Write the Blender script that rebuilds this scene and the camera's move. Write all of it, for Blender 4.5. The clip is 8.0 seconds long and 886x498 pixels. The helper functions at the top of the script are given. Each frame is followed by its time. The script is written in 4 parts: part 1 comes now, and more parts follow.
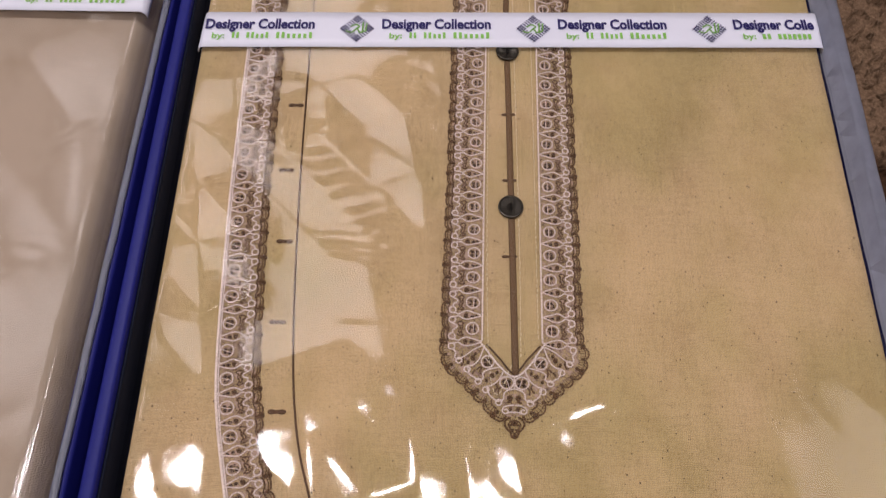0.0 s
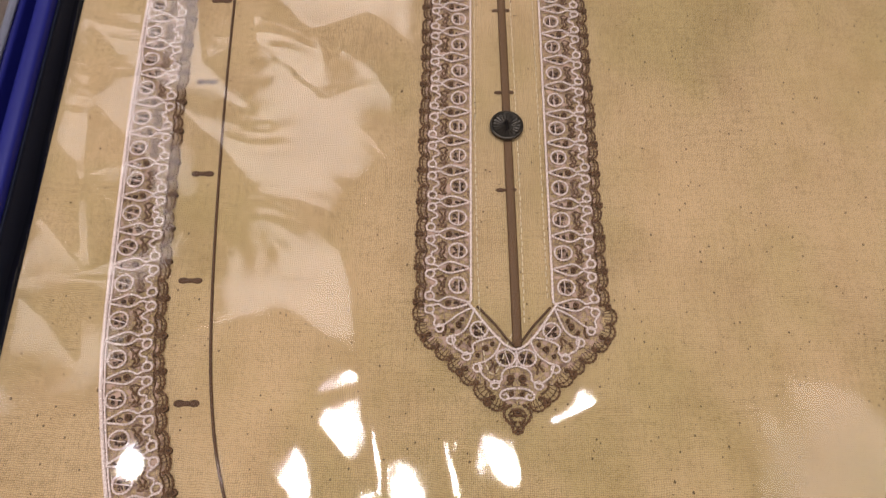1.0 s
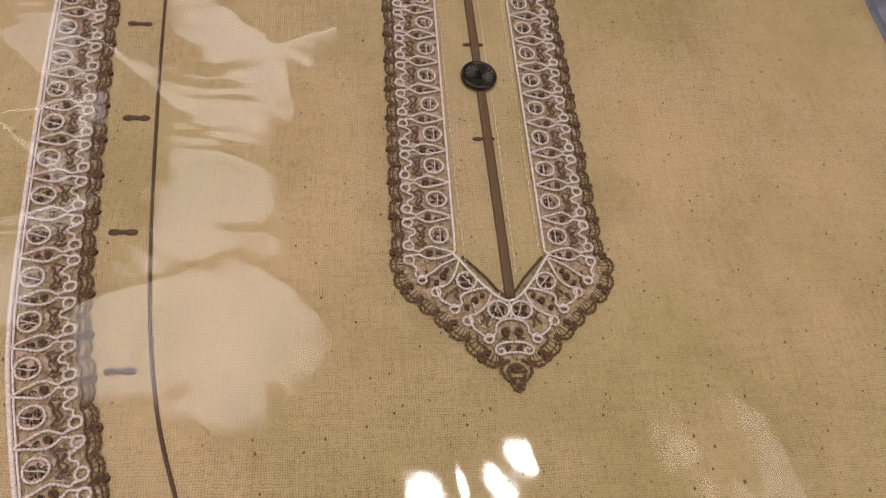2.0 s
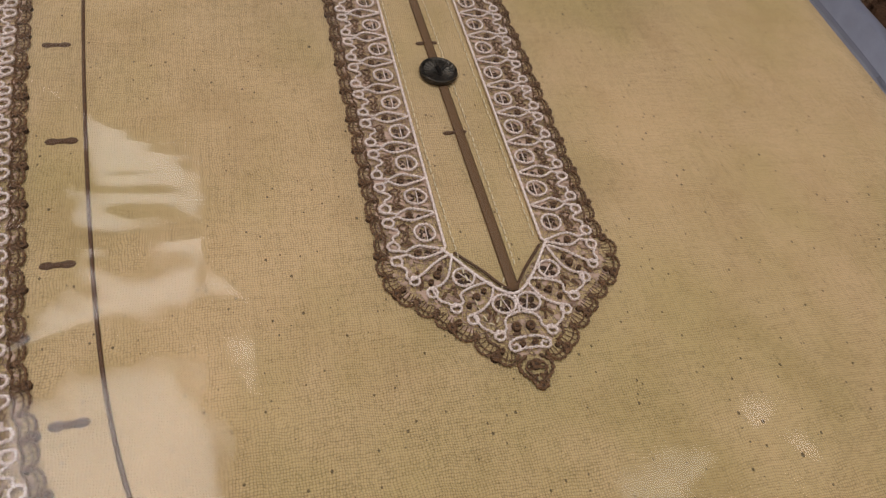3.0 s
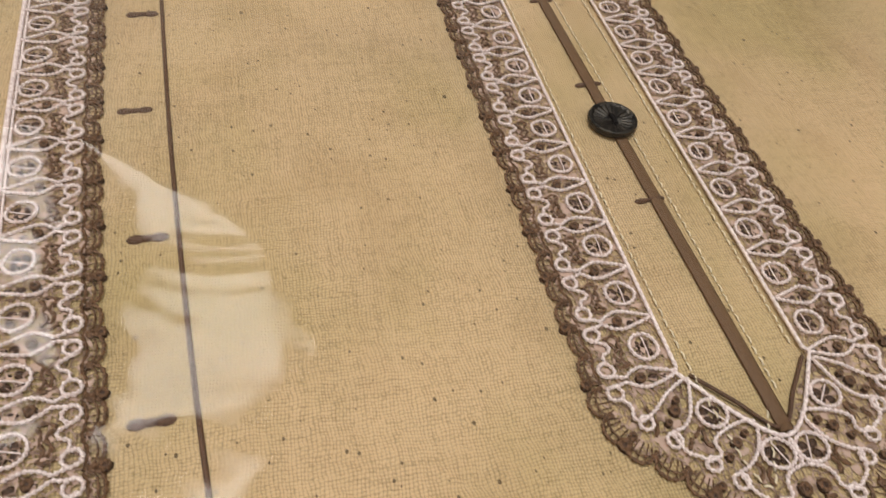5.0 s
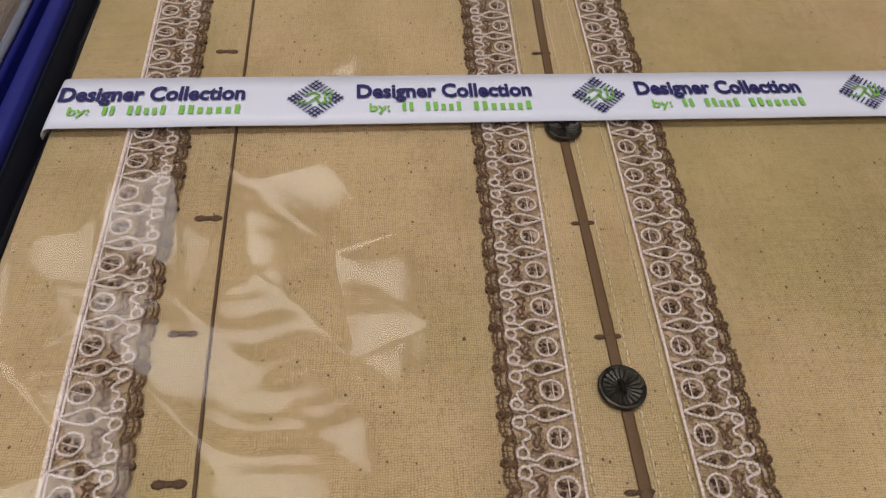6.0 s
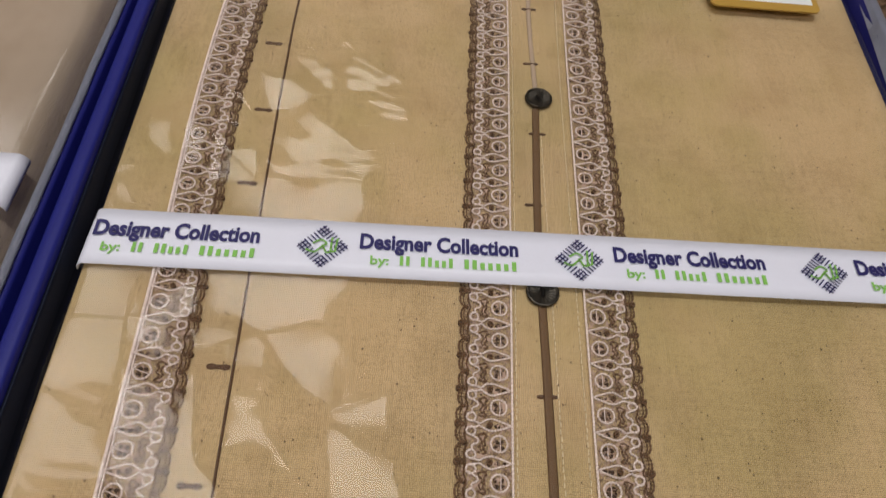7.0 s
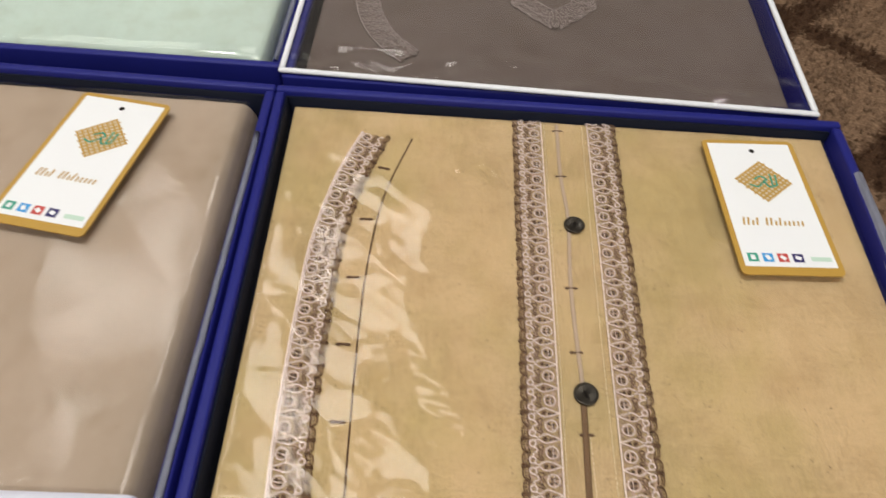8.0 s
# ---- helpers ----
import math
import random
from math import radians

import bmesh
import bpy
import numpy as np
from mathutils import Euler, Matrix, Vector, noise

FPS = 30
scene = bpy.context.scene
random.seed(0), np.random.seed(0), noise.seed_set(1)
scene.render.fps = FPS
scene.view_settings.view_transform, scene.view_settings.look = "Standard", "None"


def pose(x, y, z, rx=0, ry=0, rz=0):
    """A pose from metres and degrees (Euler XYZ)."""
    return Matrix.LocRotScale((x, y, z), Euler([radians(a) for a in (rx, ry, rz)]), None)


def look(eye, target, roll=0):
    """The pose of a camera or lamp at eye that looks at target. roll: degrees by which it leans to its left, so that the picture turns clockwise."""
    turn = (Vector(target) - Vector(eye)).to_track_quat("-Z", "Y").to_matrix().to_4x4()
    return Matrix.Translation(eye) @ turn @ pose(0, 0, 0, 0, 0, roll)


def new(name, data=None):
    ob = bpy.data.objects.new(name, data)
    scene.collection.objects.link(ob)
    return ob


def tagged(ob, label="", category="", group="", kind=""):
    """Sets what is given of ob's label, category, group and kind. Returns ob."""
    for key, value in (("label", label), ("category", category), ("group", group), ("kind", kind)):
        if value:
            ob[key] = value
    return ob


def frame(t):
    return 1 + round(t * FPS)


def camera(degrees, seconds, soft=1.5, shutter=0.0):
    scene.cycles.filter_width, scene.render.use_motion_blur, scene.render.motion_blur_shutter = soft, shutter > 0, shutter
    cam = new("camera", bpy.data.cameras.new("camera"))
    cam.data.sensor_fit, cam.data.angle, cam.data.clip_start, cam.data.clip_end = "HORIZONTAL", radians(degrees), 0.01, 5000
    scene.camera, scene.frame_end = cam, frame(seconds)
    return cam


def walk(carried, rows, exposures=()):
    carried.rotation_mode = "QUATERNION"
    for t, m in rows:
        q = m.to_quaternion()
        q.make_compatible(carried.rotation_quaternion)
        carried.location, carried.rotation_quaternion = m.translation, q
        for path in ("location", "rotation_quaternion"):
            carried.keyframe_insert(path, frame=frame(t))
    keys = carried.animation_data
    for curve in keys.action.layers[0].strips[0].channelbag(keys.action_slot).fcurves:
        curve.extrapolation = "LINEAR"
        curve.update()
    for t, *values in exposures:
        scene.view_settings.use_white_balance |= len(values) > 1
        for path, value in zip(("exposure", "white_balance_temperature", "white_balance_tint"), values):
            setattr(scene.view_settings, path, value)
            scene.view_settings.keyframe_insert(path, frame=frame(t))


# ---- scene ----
cam = camera(63.83, 8.0, 1.3, 0.15)
PATH = [
    (0, (-0.02698, -0.15876, 0.34544), (-0.05142, 0.67970, -1.47016), 0.48),
    (0.5, (-0.01860, -0.15192, 0.31519), (-0.03379, 0.59798, -1.53884), 0.26),
    (0.8, (-0.02225, -0.14265, 0.28619), (-0.01974, 0.67151, -1.54060), 2.38),
    (1, (-0.02409, -0.14088, 0.26259), (-0.00288, 0.66452, -1.56795), 2.59),
    (1.2, (-0.03187, -0.14580, 0.24435), (0.07704, 0.64879, -1.58780), 8.12),
    (2.3, (-0.04665, -0.16256, 0.21545), (0.26584, 0.88463, -1.45959), 13.83),
    (2.5, (-0.04847, -0.16241, 0.20641), (0.28893, 0.91420, -1.44497), 13.53),
    (3, (-0.05873, -0.16482, 0.19228), (0.44947, 0.94327, -1.39324), 14.85),
    (3.5, (-0.06515, -0.14690, 0.17022), (0.50677, 1.05455, -1.32290), 9.40),
    (4, (-0.07345, -0.13426, 0.14894), (0.62058, 1.02446, -1.32608), 11.43),
    (4.5, (-0.07291, -0.13020, 0.14758), (0.52002, 1.04826, -1.35565), 10.06),
    (4.8, (-0.07512, -0.12269, 0.15439), (0.37263, 1.07474, -1.38368), 8.39),
    (5, (-0.07708, -0.11723, 0.15820), (0.33262, 1.09374, -1.37988), 8.18),
    (5.2, (-0.08041, -0.10868, 0.16790), (0.25829, 1.13962, -1.35757), 6.20),
    (6.3, (-0.04723, -0.06799, 0.21450), (0.04192, 1.10453, -1.40329), 5.04),
    (6.5, (-0.04985, -0.06139, 0.22038), (0.07986, 1.07454, -1.42061), 7.91),
    (7, (-0.04901, -0.03955, 0.26580), (0.03708, 1.08772, -1.38401), 8.46),
    (7.3, (-0.05125, -0.02654, 0.29282), (0.07737, 1.19753, -1.28360), 8.21),
    (7.5, (-0.04943, -0.01386, 0.31052), (0.05520, 1.24489, -1.24016), 5.08),
    (7.7, (-0.05545, -0.00212, 0.32553), (0.07333, 1.25779, -1.22239), 6.81),
    (8, (-0.06716, 0.03146, 0.35488), (-0.08977, 1.27624, -1.21037), 2.17),
]
walk(cam, [(t, look(eye, target, roll)) for t, eye, target, roll in PATH],
     [(0.0, -0.05, 6400, 19), (0.5, 0.14, 6400, 17), (1.0, 0.10, 6450, 17), (2.5, -0.16, 6350, 12), (3.0, -0.14, 6300, 11), (3.5, 0.09, 6250, 10), (4.0, 0.06, 6250, 10), (4.5, 0.21, 6200, 9), (5.0, 0.23, 6250, 9), (5.2, 0.20, 6250, 9), (6.5, -0.36, 6400, 10), (7.0, -0.14, 6450, 9), (7.5, 0.02, 6500, 8), (8.0, 0.35, 6550, 7)])

# ---- light ----
world = bpy.data.worlds.new("world")
scene.world = world
world.use_nodes = True
world.node_tree.nodes["Background"].inputs[0].default_value = (1.0, 0.965, 0.93, 1)
world.node_tree.nodes["Background"].inputs[1].default_value = 0.05

CEILING = 2.6
# The last three, at y = -1.6, are added fill, out of view.
LAMPS = [(-1.12, 0.12), (-0.56, 0.24), (-0.20, 0.20), (0.08, 0.14), (0.48, 0.36), (-1.80, 0.56), (-1.4, -1.6), (0.0, -1.6), (1.4, -1.6)]
for k, (x, y) in enumerate(LAMPS):
    data = bpy.data.lights.new("downlight_or_fill_beam", "AREA")
    data.shape, data.size = "DISK", 0.09
    data.energy, data.color = (6.7 if k < 6 else 11.2), (1.0, 0.968, 0.935)
    new("downlight_or_fill_beam", data).matrix_world = pose(x, y, CEILING - 0.012)
# The x = -1.62 panels are unseen additions for the taupe film to mirror.
PANELS = [(-0.62, 0.92, 0.60, 0.44), (-0.62, 1.60, 0.60, 0.44), (-0.62, 2.28, 0.60, 0.44), (-1.62, 0.62, 0.60, 0.44), (-1.62, 1.30, 0.60, 0.44), (-1.62, 1.98, 0.60, 0.44), (1.58, 0.28, 0.44, 0.44)]
for x, y, wide, long in PANELS:
    data = bpy.data.lights.new("ceiling_panel_beam", "AREA")
    data.shape, data.size, data.size_y = "RECTANGLE", wide, long
    data.energy, data.color = (2.6 if x > 0 else 8.2 if x > -1 else 5.2) * wide * long, (1.0, 0.945, 0.885)
    new("ceiling_panel_beam", data).matrix_world = pose(x, y, CEILING - 0.03)


# ---- materials ----
def material(name, color, rough=0.6, metal=0.0, spec=0.5):
    m = bpy.data.materials.new(name)
    m.use_nodes = True
    b = m.node_tree.nodes["Principled BSDF"]
    b.inputs["Base Color"].default_value = (*color, 1)
    b.inputs["Roughness"].default_value = rough
    b.inputs["Metallic"].default_value = metal
    b.inputs["Specular IOR Level"].default_value = spec
    return m, m.node_tree.nodes, m.node_tree.links, b


def add(nodes, kind, **values):
    n = nodes.new(kind)
    for key, v in values.items():
        if key in n.inputs:
            n.inputs[key].default_value = v
    return n


def math_node(nodes, links, op, a, b=None, c=None):
    n = nodes.new("ShaderNodeMath")
    n.operation = op
    for i, v in enumerate((a, b, c)):
        if v is None:
            continue
        if isinstance(v, (int, float)):
            n.inputs[i].default_value = v
        else:
            links.new(v, n.inputs[i])
    return n.outputs[0]


def ramp(nodes, links, source, stops):
    n = nodes.new("ShaderNodeValToRGB")
    e = n.color_ramp.elements
    while len(e) < len(stops):
        e.new(0.5)
    for el, (p, c) in zip(e, stops):
        el.position, el.color = p, (*c, 1)
    links.new(source, n.inputs[0])
    return n.outputs[0]


def mix(nodes, links, fac, a, b, blend="MIX"):
    n = nodes.new("ShaderNodeMix")
    n.data_type, n.blend_type = "RGBA", blend
    for socket, v in ((n.inputs[0], fac), (n.inputs[6], a), (n.inputs[7], b)):
        if isinstance(v, tuple):
            socket.default_value = (*v, 1)
        elif isinstance(v, (int, float)):
            socket.default_value = v
        else:
            links.new(v, socket)
    return n.outputs[2]


def coords(nodes, links, scale=(1, 1, 1), turn=0.0):
    t = nodes.new("ShaderNodeTexCoord")
    m = nodes.new("ShaderNodeMapping")
    m.inputs["Scale"].default_value = scale
    m.inputs["Rotation"].default_value = (0, 0, turn)
    links.new(t.outputs["Object"], m.inputs[0])
    return m.outputs[0]


def noise_tex(nodes, links, vec, scale, detail=3, rough=0.55):
    n = add(nodes, "ShaderNodeTexNoise", Scale=scale, Detail=detail, Roughness=rough)
    links.new(vec, n.inputs["Vector"])
    return n.outputs[0]


def bump(nodes, links, b, height, strength, distance):
    n = add(nodes, "ShaderNodeBump", Strength=strength, Distance=distance)
    links.new(height, n.inputs["Height"])
    links.new(n.outputs[0], b.inputs["Normal"])


def cloth(name, color, dark, specks=1.0, tinge=(0.93, 0.93, 0.92)):
    """Plain slubby weave: crossed threads of uneven thickness, faint blotches and dark flecks."""
    m, nodes, links, b = material(name, color, 0.85, 0.0, 0.2)
    base = coords(nodes, links)
    sep = nodes.new("ShaderNodeSeparateXYZ")
    links.new(base, sep.inputs[0])
    wander = noise_tex(nodes, links, base, 90, 2)
    threads, waves = [], []
    for axis in (0, 1):
        across = math_node(nodes, links, "MULTIPLY_ADD", wander, 0.0030, sep.outputs[axis])
        across = math_node(nodes, links, "MULTIPLY_ADD", noise_tex(nodes, links, base, 480, 2), 0.0008, across)
        wave = math_node(nodes, links, "SINE", math_node(nodes, links, "MULTIPLY", across, math.pi / 0.00062))
        waves.append(wave)
        stretch = (1700, 90, 90) if axis == 0 else (90, 1700, 90)
        slub = noise_tex(nodes, links, coords(nodes, links, stretch), 1.0, 2)
        slub = math_node(nodes, links, "MULTIPLY_ADD", slub, 0.66, 0.29)
        threads.append(math_node(nodes, links, "MULTIPLY", math_node(nodes, links, "POWER", math_node(nodes, links, "ABSOLUTE", wave), 0.52), slub))
    weave = math_node(nodes, links, "MULTIPLY", threads[0], threads[1])
    over = math_node(nodes, links, "MULTIPLY", waves[0], waves[1])
    weave = math_node(nodes, links, "MULTIPLY_ADD", over, 0.12, math_node(nodes, links, "MULTIPLY", weave, 1.65))
    fine = noise_tex(nodes, links, base, 1100, 3, 0.7)
    weave = math_node(nodes, links, "MULTIPLY_ADD", fine, 0.80, weave)
    blotch = noise_tex(nodes, links, base, 16, 4)
    tone = math_node(nodes, links, "MULTIPLY_ADD", blotch, 0.46, -0.12)
    tone = math_node(nodes, links, "MULTIPLY_ADD", weave, 1.0, tone)
    col = ramp(nodes, links, tone, [(0.40, dark), (1.08, color)])
    for scale, share in ((105.0, 0.072), (210.0, 0.115), (420.0, 0.18)):
        v = add(nodes, "ShaderNodeTexVoronoi", Scale=scale, Randomness=1.0)
        links.new(coords(nodes, links, (1, 0.75, 1), 0.3), v.inputs["Vector"])
        size = math_node(nodes, links, "MULTIPLY", v.outputs["Color"], share)
        fleck = math_node(nodes, links, "LESS_THAN", v.outputs["Distance"], math_node(nodes, links, "SUBTRACT", size, 0.014))
        rare = math_node(nodes, links, "GREATER_THAN", noise_tex(nodes, links, base, 60, 1), 0.36)
        fleck = math_node(nodes, links, "MULTIPLY", math_node(nodes, links, "MULTIPLY", fleck, rare), 0.8 * specks)
        col = mix(nodes, links, fleck, col, (0.055, 0.033, 0.016))
    for scale, shade, low, high in ((11, tinge, 0.44, 0.62), (38, (0.88, 0.86, 0.82), 0.46, 0.70)):
        patchy = noise_tex(nodes, links, coords(nodes, links, (1, 0.8, 1), 0.6), scale, 4, 0.65)
        col = mix(nodes, links, ramp(nodes, links, patchy, [(low, (0, 0, 0)), (high, (1, 1, 1))]), col, mix(nodes, links, 1.0, col, shade, "MULTIPLY"))
    links.new(col, b.inputs["Base Color"])
    bump(nodes, links, b, weave, 0.6, 0.0004)
    return m


def thread(name, color, dark, rough=0.6, size=1600):
    m, nodes, links, b = material(name, color, rough, 0.0, 0.3)
    n = noise_tex(nodes, links, coords(nodes, links), size, 3, 0.7)
    links.new(ramp(nodes, links, n, [(0.3, dark), (0.65, color)]), b.inputs["Base Color"])
    bump(nodes, links, b, n, 0.6, 0.0003)
    return m


def paper(name, color, rough=0.5, spec=0.4, grain=0.12, size=500):
    m, nodes, links, b = material(name, color, rough, 0.0, spec)
    n = noise_tex(nodes, links, coords(nodes, links), size, 4)
    big = noise_tex(nodes, links, coords(nodes, links), 22, 3)
    f = math_node(nodes, links, "MULTIPLY_ADD", n, grain, math_node(nodes, links, "MULTIPLY", big, grain))
    col = mix(nodes, links, f, color, tuple(c * 0.45 for c in color))
    links.new(col, b.inputs["Base Color"])
    bump(nodes, links, b, n, 0.25, 0.0003)
    return m


def clear_film(name, gloss=1.58, crinkle=0.08, rough=0.08):
    m = bpy.data.materials.new(name)
    m.use_nodes = True
    nodes, links = m.node_tree.nodes, m.node_tree.links
    nodes.clear()
    out = nodes.new("ShaderNodeOutputMaterial")
    clear = nodes.new("ShaderNodeBsdfTransparent")
    clear.inputs[0].default_value = (0.97, 0.97, 0.97, 1)
    shine = nodes.new("ShaderNodeBsdfGlossy")
    shine.distribution = "BECKMANN"
    shine.inputs["Roughness"].default_value = rough
    f = add(nodes, "ShaderNodeFresnel", IOR=gloss)
    n = noise_tex(nodes, links, coords(nodes, links, (1, 0.6, 1), 0.5), 60, 2)
    bp = add(nodes, "ShaderNodeBump", Strength=crinkle, Distance=0.002)
    links.new(n, bp.inputs["Height"])
    links.new(bp.outputs[0], shine.inputs["Normal"])
    ms = nodes.new("ShaderNodeMixShader")
    links.new(f.outputs[0], ms.inputs[0])
    links.new(clear.outputs[0], ms.inputs[1])
    links.new(shine.outputs[0], ms.inputs[2])
    links.new(ms.outputs[0], out.inputs[0])
    return m


def net_material():
    m, nodes, links, b = material("lace_net", (0.30, 0.19, 0.15), 0.8, 0, 0.2)
    n = noise_tex(nodes, links, coords(nodes, links), 420, 3)
    links.new(ramp(nodes, links, n, [(0.36, (0.16, 0.098, 0.066)), (0.62, (0.52, 0.375, 0.295))]), b.inputs["Base Color"])
    v = add(nodes, "ShaderNodeTexVoronoi", Scale=620.0)
    v.feature = "DISTANCE_TO_EDGE"
    links.new(coords(nodes, links), v.inputs["Vector"])
    mesh = math_node(nodes, links, "LESS_THAN", v.outputs["Distance"], 0.062)
    dense = math_node(nodes, links, "GREATER_THAN", noise_tex(nodes, links, coords(nodes, links), 420, 2), 0.595)
    links.new(math_node(nodes, links, "MAXIMUM", mesh, dense), b.inputs["Alpha"])
    return m


def carpet_material():
    m, nodes, links, b = material("carpet_pile", (0.2, 0.12, 0.07), 0.95, 0, 0.1)
    base = coords(nodes, links)
    sep = nodes.new("ShaderNodeSeparateXYZ")
    links.new(base, sep.inputs[0])
    rag = noise_tex(nodes, links, coords(nodes, links, (1, 2.2, 1)), 110, 3)
    sway = noise_tex(nodes, links, base, 14, 2)
    bands = []
    for op, start in (("ADD", 0.4536), ("SUBTRACT", 0.0)):
        u = math_node(nodes, links, op, sep.outputs[1], sep.outputs[0])
        u = math_node(nodes, links, "MULTIPLY_ADD", u, 1 / 0.183, 20.5 - start)
        u = math_node(nodes, links, "MULTIPLY_ADD", sway, 0.10, u)
        u = math_node(nodes, links, "SUBTRACT", math_node(nodes, links, "FRACT", u), 0.55)
        bands.append(math_node(nodes, links, "ABSOLUTE", u))
    edge = math_node(nodes, links, "MINIMUM", bands[0], bands[1])
    edge = math_node(nodes, links, "MULTIPLY_ADD", rag, 0.16, edge)
    tuft = noise_tex(nodes, links, base, 420, 4, 0.7)
    ground = ramp(nodes, links, tuft, [(0.3, (0.17, 0.10, 0.06)), (0.7, (0.40, 0.26, 0.165))])
    line = ramp(nodes, links, tuft, [(0.3, (0.05, 0.026, 0.015)), (0.7, (0.13, 0.07, 0.04))])
    f = ramp(nodes, links, edge, [(0.150, (0, 0, 0)), (0.205, (1, 1, 1))])
    links.new(mix(nodes, links, f, line, ground), b.inputs["Base Color"])
    bump(nodes, links, b, tuft, 0.9, 0.006)
    return m


def button_material():
    m, nodes, links, b = material("antique_brass", (0.08, 0.07, 0.055), 0.42, 0.7)
    n = noise_tex(nodes, links, coords(nodes, links), 700, 3)
    links.new(ramp(nodes, links, n, [(0.35, (0.016, 0.015, 0.014)), (0.72, (0.085, 0.072, 0.055))]), b.inputs["Base Color"])
    return m


M = {
    "mustard": cloth("mustard_weave", (0.655, 0.489, 0.288), (0.245, 0.176, 0.090), 1.0, (0.86, 0.89, 0.77)),
    "taupe": cloth("taupe_weave", (0.48, 0.385, 0.305), (0.39, 0.31, 0.242), 0.4),
    "mint": cloth("mint_weave", (0.56, 0.645, 0.59), (0.46, 0.54, 0.49), 0.2),
    "umber": cloth("umber_weave", (0.158, 0.124, 0.112), (0.138, 0.108, 0.097), 0.4),
    "cord": thread("lace_cord_thread", (1.0, 0.90, 0.86), (0.55, 0.42, 0.38), 0.38, 1700),
    "brown": thread("lace_brown_thread", (0.215, 0.120, 0.064), (0.052, 0.028, 0.015)),
    "knot": thread("lace_knot_thread", (0.085, 0.045, 0.026), (0.022, 0.012, 0.008)),
    "umber_cord": thread("umber_cord_thread", (0.42, 0.35, 0.33), (0.26, 0.21, 0.20)),
    "tack": thread("tack_thread", (0.14, 0.078, 0.045), (0.06, 0.032, 0.02)),
    "slit": thread("slit_braid", (0.17, 0.10, 0.052), (0.105, 0.06, 0.03)),
    "fade": thread("faded_braid", (0.47, 0.37, 0.29), (0.38, 0.29, 0.215)),
    "stitch": thread("stitch_thread", (0.86, 0.77, 0.56), (0.68, 0.57, 0.38)),
    "net": net_material(),
    "navy": paper("navy_board", (0.014, 0.018, 0.20), 0.5, 0.25, 0.3),
    "lining": paper("dark_lining", (0.008, 0.012, 0.03), 0.6, 0.25),
    "grey_tape": paper("grey_satin_tape", (0.46, 0.48, 0.61), 0.32, 0.5, 0.5, 130),
    "white_board": paper("white_board", (0.76, 0.78, 0.83), 0.5, 0.4, 0.05),
    "ribbon": paper("white_satin", (0.78, 0.79, 0.92), 0.42, 0.45, 0.06, 900),
    "ink_navy": paper("navy_ink", (0.028, 0.024, 0.135), 0.5, 0.3, 0.2, 900),
    "ink_green": paper("green_ink", (0.26, 0.58, 0.12), 0.5, 0.3, 0.2, 900),
    "card_white": paper("card_white", (0.82, 0.84, 0.87), 0.4, 0.4, 0.04),
    "card_beige": paper("card_beige", (0.62, 0.54, 0.42), 0.5, 0.3),
    "card_gold": paper("card_gold", (0.50, 0.30, 0.06), 0.4, 0.4, 0.15),
    "ink_teal": paper("teal_ink", (0.05, 0.34, 0.24), 0.5, 0.3),
    "ink_red": paper("red_ink", (0.55, 0.08, 0.07), 0.5, 0.3),
    "ink_blue": paper("blue_ink", (0.05, 0.32, 0.70), 0.5, 0.3),
    "ink_pale": paper("pale_green_ink", (0.55, 0.72, 0.62), 0.5, 0.3),
    "film": clear_film("clear_film"),
    "film_loose": clear_film("clear_film_loose", 1.6, 0.10, 0.13),
    "brass": button_material(),
    "dark_hole": paper("dark_hole", (0.012, 0.010, 0.009), 0.8, 0.1),
    "wall": paper("wall_paint", (0.66, 0.62, 0.56), 0.8, 0.2, 0.06, 60),
    "ceiling": paper("ceiling_paint", (0.62, 0.59, 0.55), 0.85, 0.2, 0.04, 60),
    "carpet": carpet_material(),
    "metal": paper("white_enamel", (0.75, 0.74, 0.72), 0.3, 0.5, 0.04),
}
glow = bpy.data.materials.new("lamp_glow")
glow.use_nodes = True
glow.node_tree.nodes["Principled BSDF"].inputs["Emission Color"].default_value = (1.0, 0.965, 0.93, 1)
glow.node_tree.nodes["Principled BSDF"].inputs["Emission Strength"].default_value = 1.2


# ---- building helpers ----
def thing(name, label, category, m=None, group="", kind=""):
    ob = tagged(new(name), label, category, group, kind)
    ob.empty_display_size = 0.01
    ob.matrix_world = m or Matrix()
    return ob


def mesh_of(name, verts, faces, smooth=True):
    me = bpy.data.meshes.new(name)
    me.from_pydata([tuple(v) for v in verts], [], [tuple(f) for f in faces])
    me.update()
    if smooth:
        me.shade_smooth()
    return me


def part(name, data, mat, parent, label="", kind=""):
    """Links a bmesh or a mesh as one mesh object under a thing or a part."""
    if isinstance(data, bmesh.types.BMesh):
        me = bpy.data.meshes.new(name)
        data.to_mesh(me)
        data.free()
    else:
        me = data
    if not me.materials:
        me.materials.append(M[mat] if isinstance(mat, str) else mat)
    ob = new(name, me)
    ob.parent = parent
    return tagged(ob, label, "", "", kind)


def structure(name, data, mat, label):
    ob = part(name, data, mat, None)
    return tagged(ob, label, name.split("_")[0], "", "structure")


